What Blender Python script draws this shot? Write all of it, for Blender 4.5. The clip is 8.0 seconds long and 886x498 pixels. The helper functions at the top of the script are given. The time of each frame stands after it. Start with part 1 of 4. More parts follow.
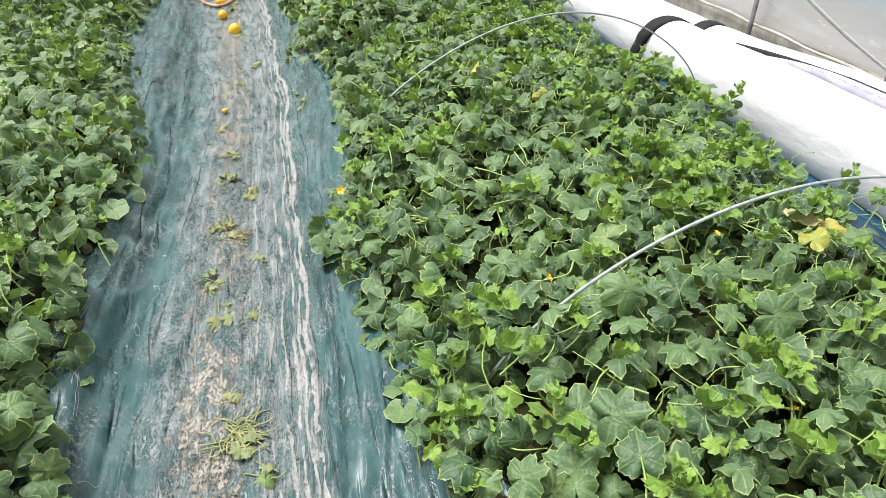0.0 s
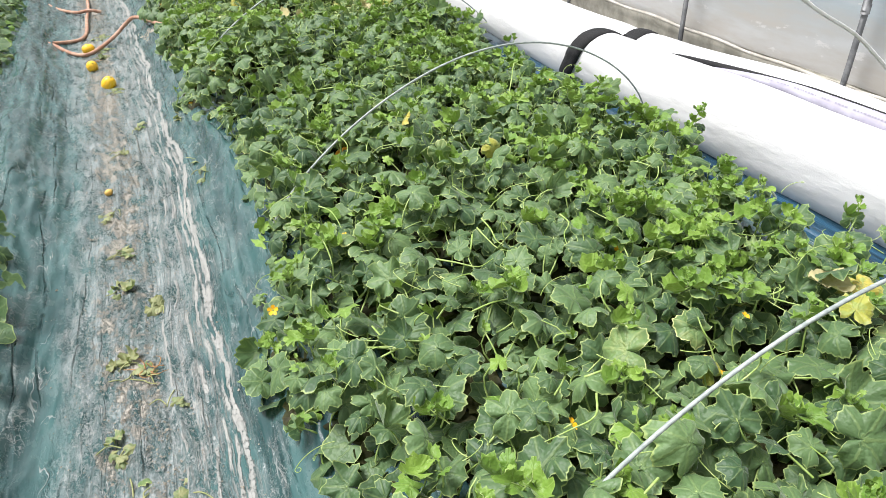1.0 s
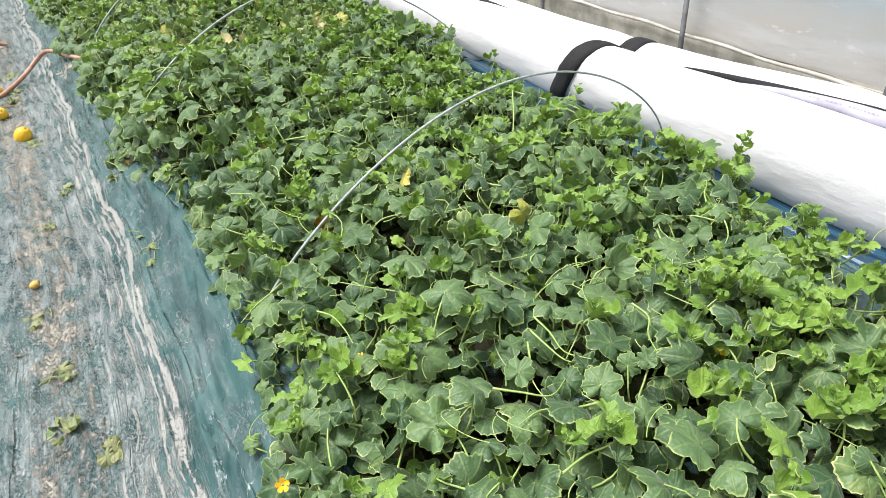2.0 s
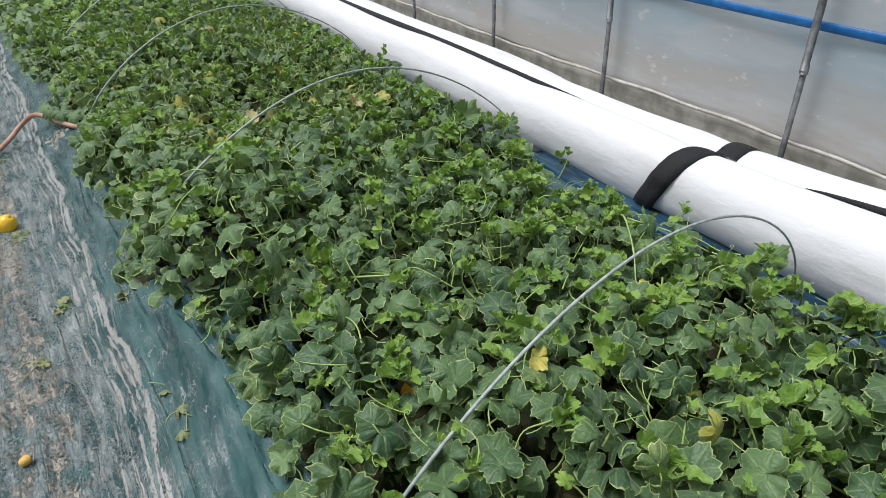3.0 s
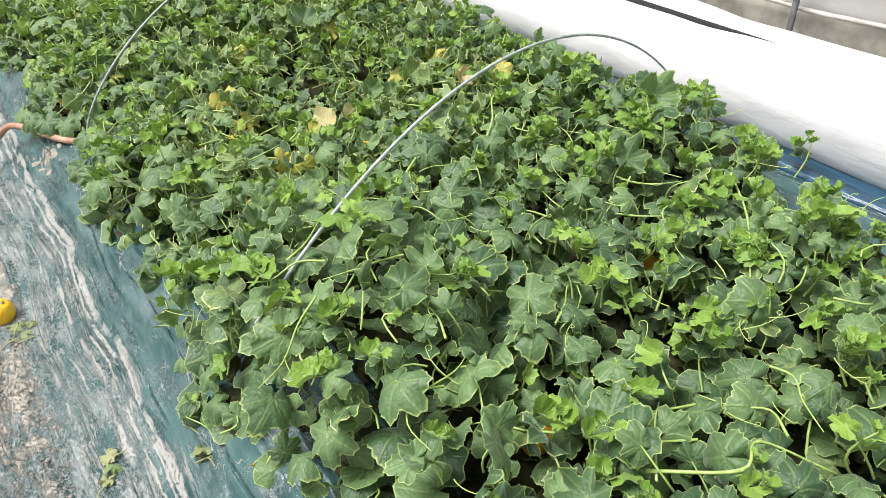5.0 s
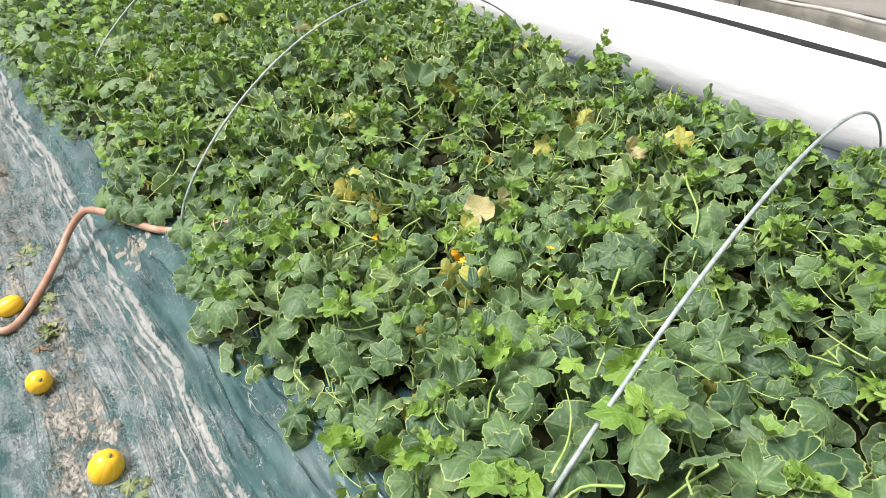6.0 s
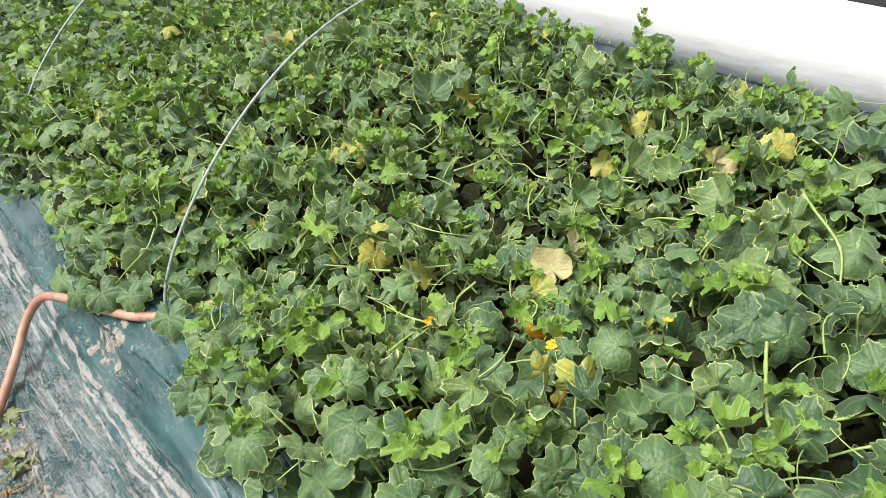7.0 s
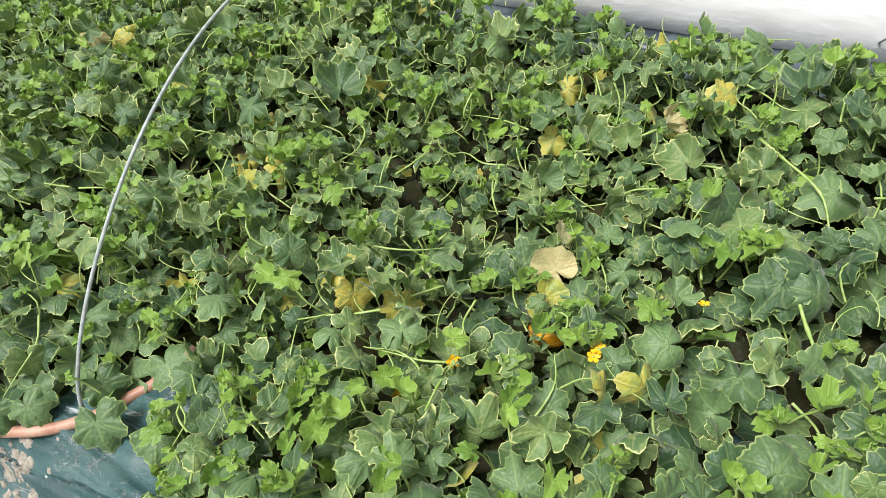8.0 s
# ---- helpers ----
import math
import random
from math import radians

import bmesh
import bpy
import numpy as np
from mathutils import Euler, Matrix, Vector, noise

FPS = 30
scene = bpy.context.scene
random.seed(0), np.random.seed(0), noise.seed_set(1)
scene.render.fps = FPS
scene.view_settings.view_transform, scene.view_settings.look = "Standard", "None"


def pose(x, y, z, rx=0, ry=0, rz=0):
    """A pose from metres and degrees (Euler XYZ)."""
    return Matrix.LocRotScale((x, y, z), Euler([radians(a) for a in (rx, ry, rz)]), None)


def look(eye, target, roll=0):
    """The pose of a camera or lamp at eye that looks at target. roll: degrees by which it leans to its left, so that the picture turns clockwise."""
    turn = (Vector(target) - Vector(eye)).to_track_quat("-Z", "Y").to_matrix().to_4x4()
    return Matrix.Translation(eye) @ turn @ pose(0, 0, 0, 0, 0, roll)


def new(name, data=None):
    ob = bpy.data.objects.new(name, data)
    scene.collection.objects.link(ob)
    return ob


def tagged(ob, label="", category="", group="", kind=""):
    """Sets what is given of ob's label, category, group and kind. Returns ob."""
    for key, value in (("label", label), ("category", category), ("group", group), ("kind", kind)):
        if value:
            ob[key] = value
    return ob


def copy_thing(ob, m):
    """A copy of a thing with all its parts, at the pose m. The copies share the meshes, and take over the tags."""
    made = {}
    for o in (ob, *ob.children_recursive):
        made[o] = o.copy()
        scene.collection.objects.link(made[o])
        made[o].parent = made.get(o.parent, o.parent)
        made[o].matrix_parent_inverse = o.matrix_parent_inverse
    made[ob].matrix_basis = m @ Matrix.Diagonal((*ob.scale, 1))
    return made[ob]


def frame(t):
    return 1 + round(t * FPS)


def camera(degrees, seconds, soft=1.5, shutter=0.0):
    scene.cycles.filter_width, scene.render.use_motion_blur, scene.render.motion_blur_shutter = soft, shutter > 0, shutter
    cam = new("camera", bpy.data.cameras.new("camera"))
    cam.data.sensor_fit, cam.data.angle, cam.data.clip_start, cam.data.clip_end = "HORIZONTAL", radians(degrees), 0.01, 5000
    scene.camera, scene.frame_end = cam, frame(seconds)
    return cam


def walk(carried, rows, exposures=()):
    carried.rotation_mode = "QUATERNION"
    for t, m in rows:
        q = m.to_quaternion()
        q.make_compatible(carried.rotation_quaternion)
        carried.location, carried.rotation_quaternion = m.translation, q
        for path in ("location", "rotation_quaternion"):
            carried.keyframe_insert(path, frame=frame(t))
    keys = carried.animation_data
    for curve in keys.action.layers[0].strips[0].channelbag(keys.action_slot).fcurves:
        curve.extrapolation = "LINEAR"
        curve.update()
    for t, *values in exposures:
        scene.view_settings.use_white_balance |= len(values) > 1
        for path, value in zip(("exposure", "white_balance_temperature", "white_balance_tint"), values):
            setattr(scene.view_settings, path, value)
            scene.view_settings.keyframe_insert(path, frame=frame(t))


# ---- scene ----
cam = camera(68.9, 8.0, soft=0.8)
PATH = [
    (0, (0.056, -0.02, 1.346), (0.423, 1.588, 0.215), -0.7),
    (0.5, (0.004, 0.234, 1.375), (0.516, 1.786, 0.222), 1.0),
    (1, (0.087, 0.505, 1.37), (0.69, 2.035, 0.232), -3.6),
    (1.5, (0.15, 0.747, 1.344), (0.809, 2.245, 0.195), -5.7),
    (2, (0.109, 1.065, 1.363), (0.851, 2.515, 0.202), -5.3),
    (2.2, (0.07, 1.223, 1.422), (0.859, 2.676, 0.296), -3.9),
    (3.3, (0.046, 1.946, 1.447), (0.911, 3.392, 0.368), -1.7),
    (3.5, (0.046, 2.024, 1.395), (0.874, 3.417, 0.222), -2.1),
    (4, (0.024, 2.328, 1.36), (0.816, 3.619, 0.054), -2.2),
    (4.2, (-0.012, 2.477, 1.382), (0.776, 3.772, 0.077), -2.4),
    (5.3, (0.108, 3.135, 1.315), (0.884, 4.479, 0.055), -8.3),
    (5.5, (0.08, 3.263, 1.315), (0.847, 4.62, 0.062), -8.8),
    (6, (-0.017, 3.629, 1.368), (0.741, 4.995, 0.12), -9.3),
    (6.5, (0.018, 3.874, 1.341), (0.795, 5.223, 0.086), -11.4),
    (7, (0.084, 4.126, 1.324), (0.871, 5.401, -0.001), -14.1),
    (7.5, (0.069, 4.353, 1.323), (0.98, 5.441, -0.087), -15.2),
    (8, (0.035, 4.539, 1.357), (1.066, 5.351, -0.152), -11.5),
]
EXPOSURES = [(0, 0.18, 6400, 10), (2.2, 0.17, 6400, 10), (3.3, -0.78, 6050, 10), (3.5, -0.5, 6100, 10), (4.0, 0.08, 6400, 10), (4.2, 0.15, 6450, 10), (6.0, 0.12, 6500, 10), (7.0, 0.04, 6450, 10), (8, -0.07, 6450, 10)]
SKY, SUN = 0.046, 5.75
walk(cam, [(t, look(eye, target, roll)) for t, eye, target, roll in PATH], EXPOSURES)

# ---- world and light ----
world = bpy.data.worlds.new("world")
scene.world = world
world.use_nodes = True
wn, wl = world.node_tree.nodes, world.node_tree.links
sky = wn.new("ShaderNodeTexSky")
sky.sky_type, sky.sun_disc = "NISHITA", False
sky.sun_elevation, sky.sun_rotation = radians(67.4), radians(-59)
sky.air_density, sky.dust_density = 1.0, 3.0
grey = wn.new("ShaderNodeHueSaturation")
grey.inputs["Saturation"].default_value = 0.2
wl.new(sky.outputs["Color"], grey.inputs["Color"])
wl.new(grey.outputs["Color"], wn["Background"].inputs["Color"])
wn["Background"].inputs["Strength"].default_value = SKY
lamp = bpy.data.lights.new("sun", "SUN")
lamp.energy, lamp.angle, lamp.color = SUN, radians(25), (1.0, 0.965, 0.945)
sun = new("sun", lamp)
sun.matrix_world = look((-1.4, 3.6, 5.6), (0.6, 2.4, 0.0))

rng = np.random.default_rng(7)


# ---- materials ----
def material(name, colour=(0.5, 0.5, 0.5), rough=0.5, metal=0.0, spec=0.5):
    m = bpy.data.materials.new(name)
    m.use_nodes = True
    b = m.node_tree.nodes["Principled BSDF"]
    b.inputs["Base Color"].default_value = (*colour, 1)
    b.inputs["Roughness"].default_value = rough
    b.inputs["Metallic"].default_value = metal
    b.inputs["Specular IOR Level"].default_value = spec
    return m


class Net:
    """Short hand for wiring a node material."""

    def __init__(self, m):
        self.t, self.b = m.node_tree, m.node_tree.nodes["Principled BSDF"]

    def put(self, kind, **inputs):
        n = self.t.nodes.new(kind)
        for k, v in inputs.items():
            self.to(v, n.inputs[k.replace("_", " ")])
        return n

    def to(self, v, socket):
        if isinstance(v, bpy.types.NodeSocket):
            self.t.links.new(v, socket)
        else:
            socket.default_value = v

    def calc(self, op, a, b=0.0, c=0.0):
        n = self.t.nodes.new("ShaderNodeMath")
        n.operation = op
        for i, v in enumerate((a, b, c)):
            self.to(v, n.inputs[i])
        return n.outputs[0]

    def ramp(self, v, lo, hi):
        n = self.t.nodes.new("ShaderNodeMapRange")
        n.interpolation_type = "SMOOTHSTEP"
        self.to(v, n.inputs[0])
        self.to(lo, n.inputs[1])
        self.to(hi, n.inputs[2])
        return n.outputs[0]

    def mix(self, f, a, b):
        n = self.t.nodes.new("ShaderNodeMix")
        n.data_type = "RGBA"
        self.to(f, n.inputs[0])
        self.to((*a, 1) if isinstance(a, tuple) else a, n.inputs[6])
        self.to((*b, 1) if isinstance(b, tuple) else b, n.inputs[7])
        return n.outputs[2]

    def noise(self, vec, scale, detail=3.0, rough=0.55):
        n = self.t.nodes.new("ShaderNodeTexNoise")
        if vec is not None:
            self.to(vec, n.inputs["Vector"])
        n.inputs["Scale"].default_value, n.inputs["Detail"].default_value = scale, detail
        n.inputs["Roughness"].default_value = rough
        return n.outputs[0]

    def stretch(self, vec, x, y, z):
        n = self.t.nodes.new("ShaderNodeMapping")
        self.to(vec, n.inputs["Vector"])
        n.inputs["Scale"].default_value = (x, y, z)
        return n.outputs[0]

    def bump(self, height, strength, distance):
        n = self.t.nodes.new("ShaderNodeBump")
        n.inputs["Strength"].default_value, n.inputs["Distance"].default_value = strength, distance
        self.to(height, n.inputs["Height"])
        self.to(n.outputs[0], self.b.inputs["Normal"])
        return n.outputs[0]

    def place(self):
        return self.t.nodes.new("ShaderNodeNewGeometry").outputs["Position"]

    def local(self):
        return self.t.nodes.new("ShaderNodeTexCoord").outputs["Object"]

    def uv(self):
        return self.t.nodes.new("ShaderNodeTexCoord").outputs["UV"]


def leaf_material(name, low, high, rim, rimming, blotch=None, sheen=0.2):
    """A vine leaf: radiating veins, pale rim, blistered surface, some light through it."""
    m = material(name, low, 0.45, 0, 0.5)
    n = Net(m)
    sep = n.put("ShaderNodeSeparateXYZ", Vector=n.uv())
    ang, rho = sep.outputs[0], sep.outputs[1]
    near = None
    for k in (0.5, 0.5 - 0.161, 0.5 + 0.161, 0.5 - 0.319, 0.5 + 0.319):
        d = n.calc("MULTIPLY", n.calc("ABSOLUTE", n.calc("SUBTRACT", ang, k)), rho)
        near = d if near is None else n.calc("MINIMUM", near, d)
    vein = n.calc("SUBTRACT", 1.0, n.ramp(near, 0.002, 0.011))
    ob = n.t.nodes.new("ShaderNodeObjectInfo").outputs["Random"]
    isl = n.t.nodes.new("ShaderNodeNewGeometry").outputs["Random Per Island"]
    own = n.calc("FRACT", n.calc("ADD", n.calc("MULTIPLY", ob, 7.31), n.calc("MULTIPLY", isl, 5.7)))
    pos = n.place()
    patch = n.noise(pos, 28, 3)
    base = n.mix(n.calc("MULTIPLY_ADD", patch, 0.5, n.calc("MULTIPLY_ADD", own, 1.1, -0.33)), low, high)
    if blotch:
        base = n.mix(n.ramp(n.noise(pos, 45, 4), 0.5, 0.62), base, blotch)
    base = n.mix(n.calc("MULTIPLY", vein, 0.16), base, rim)
    edge = n.calc("MULTIPLY", n.ramp(n.calc("MULTIPLY_ADD", n.noise(pos, 90, 2), 0.1, rho), 0.985, 1.04), rimming)
    base = n.mix(edge, base, rim)
    n.to(base, n.b.inputs["Base Color"])
    n.to(n.calc("MULTIPLY_ADD", patch, 0.25, 0.4), n.b.inputs["Roughness"])
    cells = n.put("ShaderNodeTexVoronoi", Vector=pos, Scale=115.0)
    blister = n.calc("SUBTRACT", n.calc("MULTIPLY", n.noise(pos, 150, 2), 0.6), n.calc("MULTIPLY", cells.outputs["Distance"], 0.9))
    n.bump(n.calc("SUBTRACT", blister, n.calc("MULTIPLY", vein, 0.6)), 0.42, 0.004)
    n.b.inputs["Sheen Weight"].default_value, n.b.inputs["Sheen Roughness"].default_value = sheen, 0.4
    n.b.inputs["Specular IOR Level"].default_value = 0.15 + 1.75 * sheen
    thin = n.put("ShaderNodeBsdfTranslucent", Color=n.mix(0.45, base, (0.3, 0.46, 0.05)))
    both = n.t.nodes.new("ShaderNodeMixShader")
    both.inputs[0].default_value = 0.2
    n.to(n.b.outputs[0], both.inputs[1])
    n.to(thin.outputs[0], both.inputs[2])
    n.to(both.outputs[0], n.t.nodes["Material Output"].inputs["Surface"])
    return m


LEAF = leaf_material("leaf_mature", (0.039, 0.09, 0.036), (0.132, 0.222, 0.084), (0.4, 0.5, 0.17), 0.75)
YOUNG = leaf_material("leaf_young", (0.12, 0.235, 0.03), (0.215, 0.345, 0.053), (0.34, 0.47, 0.11), 0.45)
AGED = leaf_material("leaf_aged", (0.36, 0.37, 0.06), (0.54, 0.46, 0.09), (0.5, 0.45, 0.2), 0.5, (0.32, 0.38, 0.1))
DRIED = leaf_material("leaf_dried", (0.48, 0.43, 0.2), (0.58, 0.52, 0.31), (0.5, 0.42, 0.22), 0.4, (0.5, 0.42, 0.2))
PALE = leaf_material("leaf_pale", (0.06, 0.125, 0.042), (0.15, 0.24, 0.08), (0.6, 0.64, 0.27), 1.0, (0.18, 0.25, 0.08))
# Dead leaves; colour taken near black, standing in for shade under the canopy.
DEAD_SHADE = leaf_material("leaf_dead_shade", (0.014, 0.02, 0.008), (0.05, 0.05, 0.02), (0.08, 0.075, 0.035), 0.3, (0.03, 0.027, 0.012), 0.0)
WILTED = leaf_material("leaf_wilted", (0.16, 0.22, 0.09), (0.28, 0.3, 0.14), (0.4, 0.36, 0.2), 0.5, (0.27, 0.28, 0.12))


def speckled(name, a, b, scale, rough, spec=0.4, bump=0.0, metal=0.0):
    m = material(name, a, rough, metal, spec)
    n = Net(m)
    v = n.noise(n.place(), scale, 4)
    n.to(n.mix(n.ramp(v, 0.35, 0.68), a, b), n.b.inputs["Base Color"])
    n.to(n.calc("MULTIPLY_ADD", v, 0.25, rough - 0.12), n.b.inputs["Roughness"])
    if bump:
        n.bump(n.noise(n.place(), scale * 3, 3), 0.5, bump)
    return m


STEM = speckled("stem", (0.24, 0.36, 0.08), (0.38, 0.48, 0.18), 60, 0.5, 0.4, 0.001)
TENDRIL = speckled("tendril", (0.28, 0.4, 0.09), (0.42, 0.5, 0.2), 60, 0.5)
PETAL = speckled("petal", (0.85, 0.42, 0.008), (0.9, 0.54, 0.02), 90, 0.5)
WITHERED = speckled("withered_stem", (0.2, 0.24, 0.09), (0.34, 0.33, 0.16), 50, 0.7)
BROWN = speckled("brown_stem", (0.2, 0.1, 0.04), (0.4, 0.23, 0.1), 60, 0.7)
ROD = speckled("rod", (0.26, 0.3, 0.29), (0.4, 0.44, 0.43), 60, 0.45, 0.4)
PIPE = speckled("galvanised_pipe", (0.1, 0.105, 0.11), (0.2, 0.205, 0.21), 25, 0.5, 0.5, 0.0, 0.3)
BLACK = speckled("black_webbing", (0.012, 0.012, 0.013), (0.03, 0.03, 0.032), 300, 0.75, 0.3, 0.003)
RUBBER = speckled("hose_rubber", (0.34, 0.17, 0.11), (0.47, 0.3, 0.22), 22, 0.5, 0.45, 0.002)
SOIL = speckled("soil", (0.16, 0.12, 0.085), (0.27, 0.21, 0.15), 9, 0.9, 0.2, 0.02)
CRUMB = speckled("dry_soil_crumb", (0.22, 0.2, 0.165), (0.36, 0.33, 0.28), 120, 0.9, 0.2, 0.003)
SKIRT = speckled("skirt_board", (0.3, 0.29, 0.245), (0.5, 0.48, 0.42), 9, 0.8, 0.3, 0.004)
HUSK = speckled("dull_rind", (0.56, 0.33, 0.07), (0.72, 0.48, 0.14), 80, 0.7)
UNRIPE = speckled("unripe_rind", (0.2, 0.3, 0.06), (0.34, 0.42, 0.12), 70, 0.4, 0.4)
SILL = speckled("pale_sill_tube", (0.34, 0.32, 0.28), (0.5, 0.48, 0.44), 15, 0.5)
BLUE_BAND = speckled("blue_band", (0.012, 0.1, 0.3), (0.02, 0.15, 0.4), 20, 0.4)
WHITE_BAND = speckled("white_band", (0.74, 0.74, 0.74), (0.84, 0.84, 0.84), 40, 0.5)
strap_net = Net(WHITE_BAND)
strap_glow = strap_net.put("ShaderNodeBsdfTranslucent", Color=(0.85, 0.85, 0.85, 1))
strap_mix = strap_net.t.nodes.new("ShaderNodeMixShader")
strap_mix.inputs[0].default_value = 0.45
strap_net.to(strap_net.b.outputs[0], strap_mix.inputs[1])
strap_net.to(strap_glow.outputs[0], strap_mix.inputs[2])
strap_net.to(strap_mix.outputs[0], strap_net.t.nodes["Material Output"].inputs["Surface"])
LILAC = speckled("lining", (0.36, 0.345, 0.42), (0.47, 0.46, 0.54), 12, 0.7)
GREY = speckled("grey_sheet", (0.04, 0.055, 0.065), (0.1, 0.13, 0.15), 12, 0.4)
PRINT = material("faded_print", (0.29, 0.28, 0.34), 0.8)


def film_material():
    """Teal mulch film: smooth folded flanks, a crinkled scuffed middle, ribbons of dried mud and a beige trodden core."""
    m = material("mulch_film", (0.04, 0.1, 0.1), 0.3, 0, 0.5)
    n = Net(m)
    uv = n.uv()
    sep = n.put("ShaderNodeSeparateXYZ", Vector=uv)
    along = sep.outputs[1]
    wander = n.noise(n.stretch(uv, 0.6, 0.8, 1), 1.0, 2, 0.5)
    twist = n.noise(n.stretch(uv, 9, 4, 1), 1.0, 3, 0.55)
    across = n.calc("MULTIPLY_ADD", n.calc("SUBTRACT", wander, 0.5), 0.13, n.calc("MULTIPLY_ADD", n.calc("SUBTRACT", twist, 0.5), 0.03, sep.outputs[0]))
    warped = n.put("ShaderNodeCombineXYZ", X=across, Y=along, Z=0.0).outputs[0]

    def band(centre, inner, outer):
        return n.calc("SUBTRACT", 1.0, n.ramp(n.calc("ABSOLUTE", n.calc("SUBTRACT", across, centre)), inner, outer))

    def ridged(vec, x, y, width, detail=2.0, distort=0.0):
        """Thin lines where a stretched noise crosses its middle."""
        t = n.put("ShaderNodeTexNoise", Vector=n.stretch(vec, x, y, 1), Scale=1.0, Detail=detail, Roughness=0.6, Distortion=distort)
        return n.calc("SUBTRACT", 1.0, n.ramp(n.calc("ABSOLUTE", n.calc("SUBTRACT", t.outputs[0], 0.5)), 0.0, width))

    blot = n.noise(n.stretch(warped, 13, 2.2, 1), 1.0, 3, 0.55)
    patch = n.noise(n.stretch(uv, 9, 5, 1), 1.0, 5, 0.62)
    cloud = n.noise(n.stretch(uv, 4.5, 3, 1), 1.0, 3, 0.5)
    smear = n.noise(n.stretch(warped, 27, 8.5, 1), 1.0, 5, 0.64)
    fine = n.noise(n.stretch(uv, 130, 75, 1), 1.0, 5, 0.7)
    grain = n.noise(n.stretch(uv, 420, 300, 1), 1.0, 3, 0.7)

    base = n.mix(n.ramp(blot, 0.36, 0.64), (0.017, 0.053, 0.055), (0.044, 0.106, 0.106))
    # long creases, their shade put into the colour as darker teal
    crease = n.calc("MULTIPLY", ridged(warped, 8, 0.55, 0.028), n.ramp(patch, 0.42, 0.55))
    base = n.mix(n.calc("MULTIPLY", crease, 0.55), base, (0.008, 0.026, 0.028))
    # whitish scuffing, thick in the trodden middle and thin on the flanks
    middle = band(-0.27, 0.13, 0.27)
    veil = n.calc("MULTIPLY_ADD", smear, 0.45, n.calc("MULTIPLY_ADD", fine, 0.3, n.calc("MULTIPLY", patch, 0.25)))
    haze = n.calc("MULTIPLY", n.ramp(veil, 0.435, 0.58), n.calc("MULTIPLY_ADD", middle, 0.7, 0.1))
    haze = n.calc("MAXIMUM", haze, n.calc("MULTIPLY", n.ramp(cloud, 0.5, 0.7), 0.2))
    base = n.mix(haze, base, (0.235, 0.272, 0.275))
    # squiggling pale flecks left on the crinkles
    fleck = n.calc("MAXIMUM", ridged(warped, 30, 13, 0.03, 3.0, 0.6), n.calc("MULTIPLY", ridged(uv, 52, 34, 0.035, 3.0, 0.9), 0.85))
    fleck = n.calc("MULTIPLY", n.calc("MULTIPLY", fleck, n.ramp(n.calc("MULTIPLY_ADD", middle, 0.2, patch), 0.5, 0.7)), n.ramp(fine, 0.38, 0.52))
    scratch = n.calc("MULTIPLY", ridged(warped, 13, 2.6, 0.009, 3.0, 0.5), n.ramp(n.noise(n.stretch(uv, 7, 6, 1), 1.0, 2), 0.5, 0.6))
    fleck = n.calc("MAXIMUM", fleck, n.calc("MULTIPLY", scratch, 0.7))
    base = n.mix(n.calc("MULTIPLY", fleck, 0.85), base, (0.36, 0.37, 0.36))
    # ribbons of mud dried along the folds, running together
    sway = n.noise(n.put("ShaderNodeCombineXYZ", X=4.0, Y=n.calc("MULTIPLY", along, 0.9), Z=0.0).outputs[0], 1.0, 2)
    ribs = None
    for centre, wide_at, gap in ((-0.016, 0.0095, 0.36), (-0.034, 0.0045, 0.4), (-0.055, 0.004, 0.42), (-0.084, 0.005, 0.44), (-0.125, 0.003, 0.48), (-0.17, 0.003, 0.5)):
        own = n.noise(n.put("ShaderNodeCombineXYZ", X=centre * 90, Y=n.calc("MULTIPLY", along, 2.2), Z=0.0).outputs[0], 1.0, 2)
        course = n.calc("MULTIPLY_ADD", n.calc("SUBTRACT", sway, 0.5), 0.1, n.calc("MULTIPLY_ADD", n.calc("SUBTRACT", own, 0.5), 0.05, centre))
        off = n.calc("ABSOLUTE", n.calc("SUBTRACT", across, course))
        thick = n.calc("MULTIPLY_ADD", n.calc("MULTIPLY_ADD", smear, 0.75, n.calc("MULTIPLY", fine, 0.25)), wide_at * 7.0, -wide_at * 2.5)
        one = n.calc("MULTIPLY", n.calc("SUBTRACT", 1.0, n.ramp(off, n.calc("MULTIPLY", thick, 0.75), n.calc("ADD", thick, 0.0025))), n.ramp(n.noise(n.put("ShaderNodeCombineXYZ", X=centre * 50, Y=n.calc("MULTIPLY", along, 6.0), Z=3.0).outputs[0], 1.0, 3), gap, gap + 0.07))
        ribs = one if ribs is None else n.calc("MAXIMUM", ribs, one)
    strands = n.calc("MULTIPLY", n.calc("MAXIMUM", ridged(warped, 30, 0.9, 0.022, 3.0, 0.3), ridged(warped, 52, 2.0, 0.03, 3.0, 0.3)), n.calc("MULTIPLY", band(-0.085, 0.07, 0.12), n.ramp(smear, 0.4, 0.52)))
    ribs = n.calc("MAXIMUM", ribs, n.calc("MULTIPLY", strands, 0.8))
    ribs = n.calc("MULTIPLY", n.calc("MULTIPLY", ribs, 0.85), n.ramp(n.calc("MULTIPLY_ADD", fine, 0.6, n.calc("MULTIPLY", grain, 0.4)), 0.34, 0.47))
    base = n.mix(ribs, base, n.mix(patch, (0.23, 0.228, 0.215), (0.4, 0.39, 0.37)))
    # trodden beige core
    clod = n.noise(n.stretch(uv, 24, 13, 1), 1.0, 6, 0.66)
    tread = n.noise(n.stretch(uv, 5, 2.6, 1), 1.0, 3, 0.5)
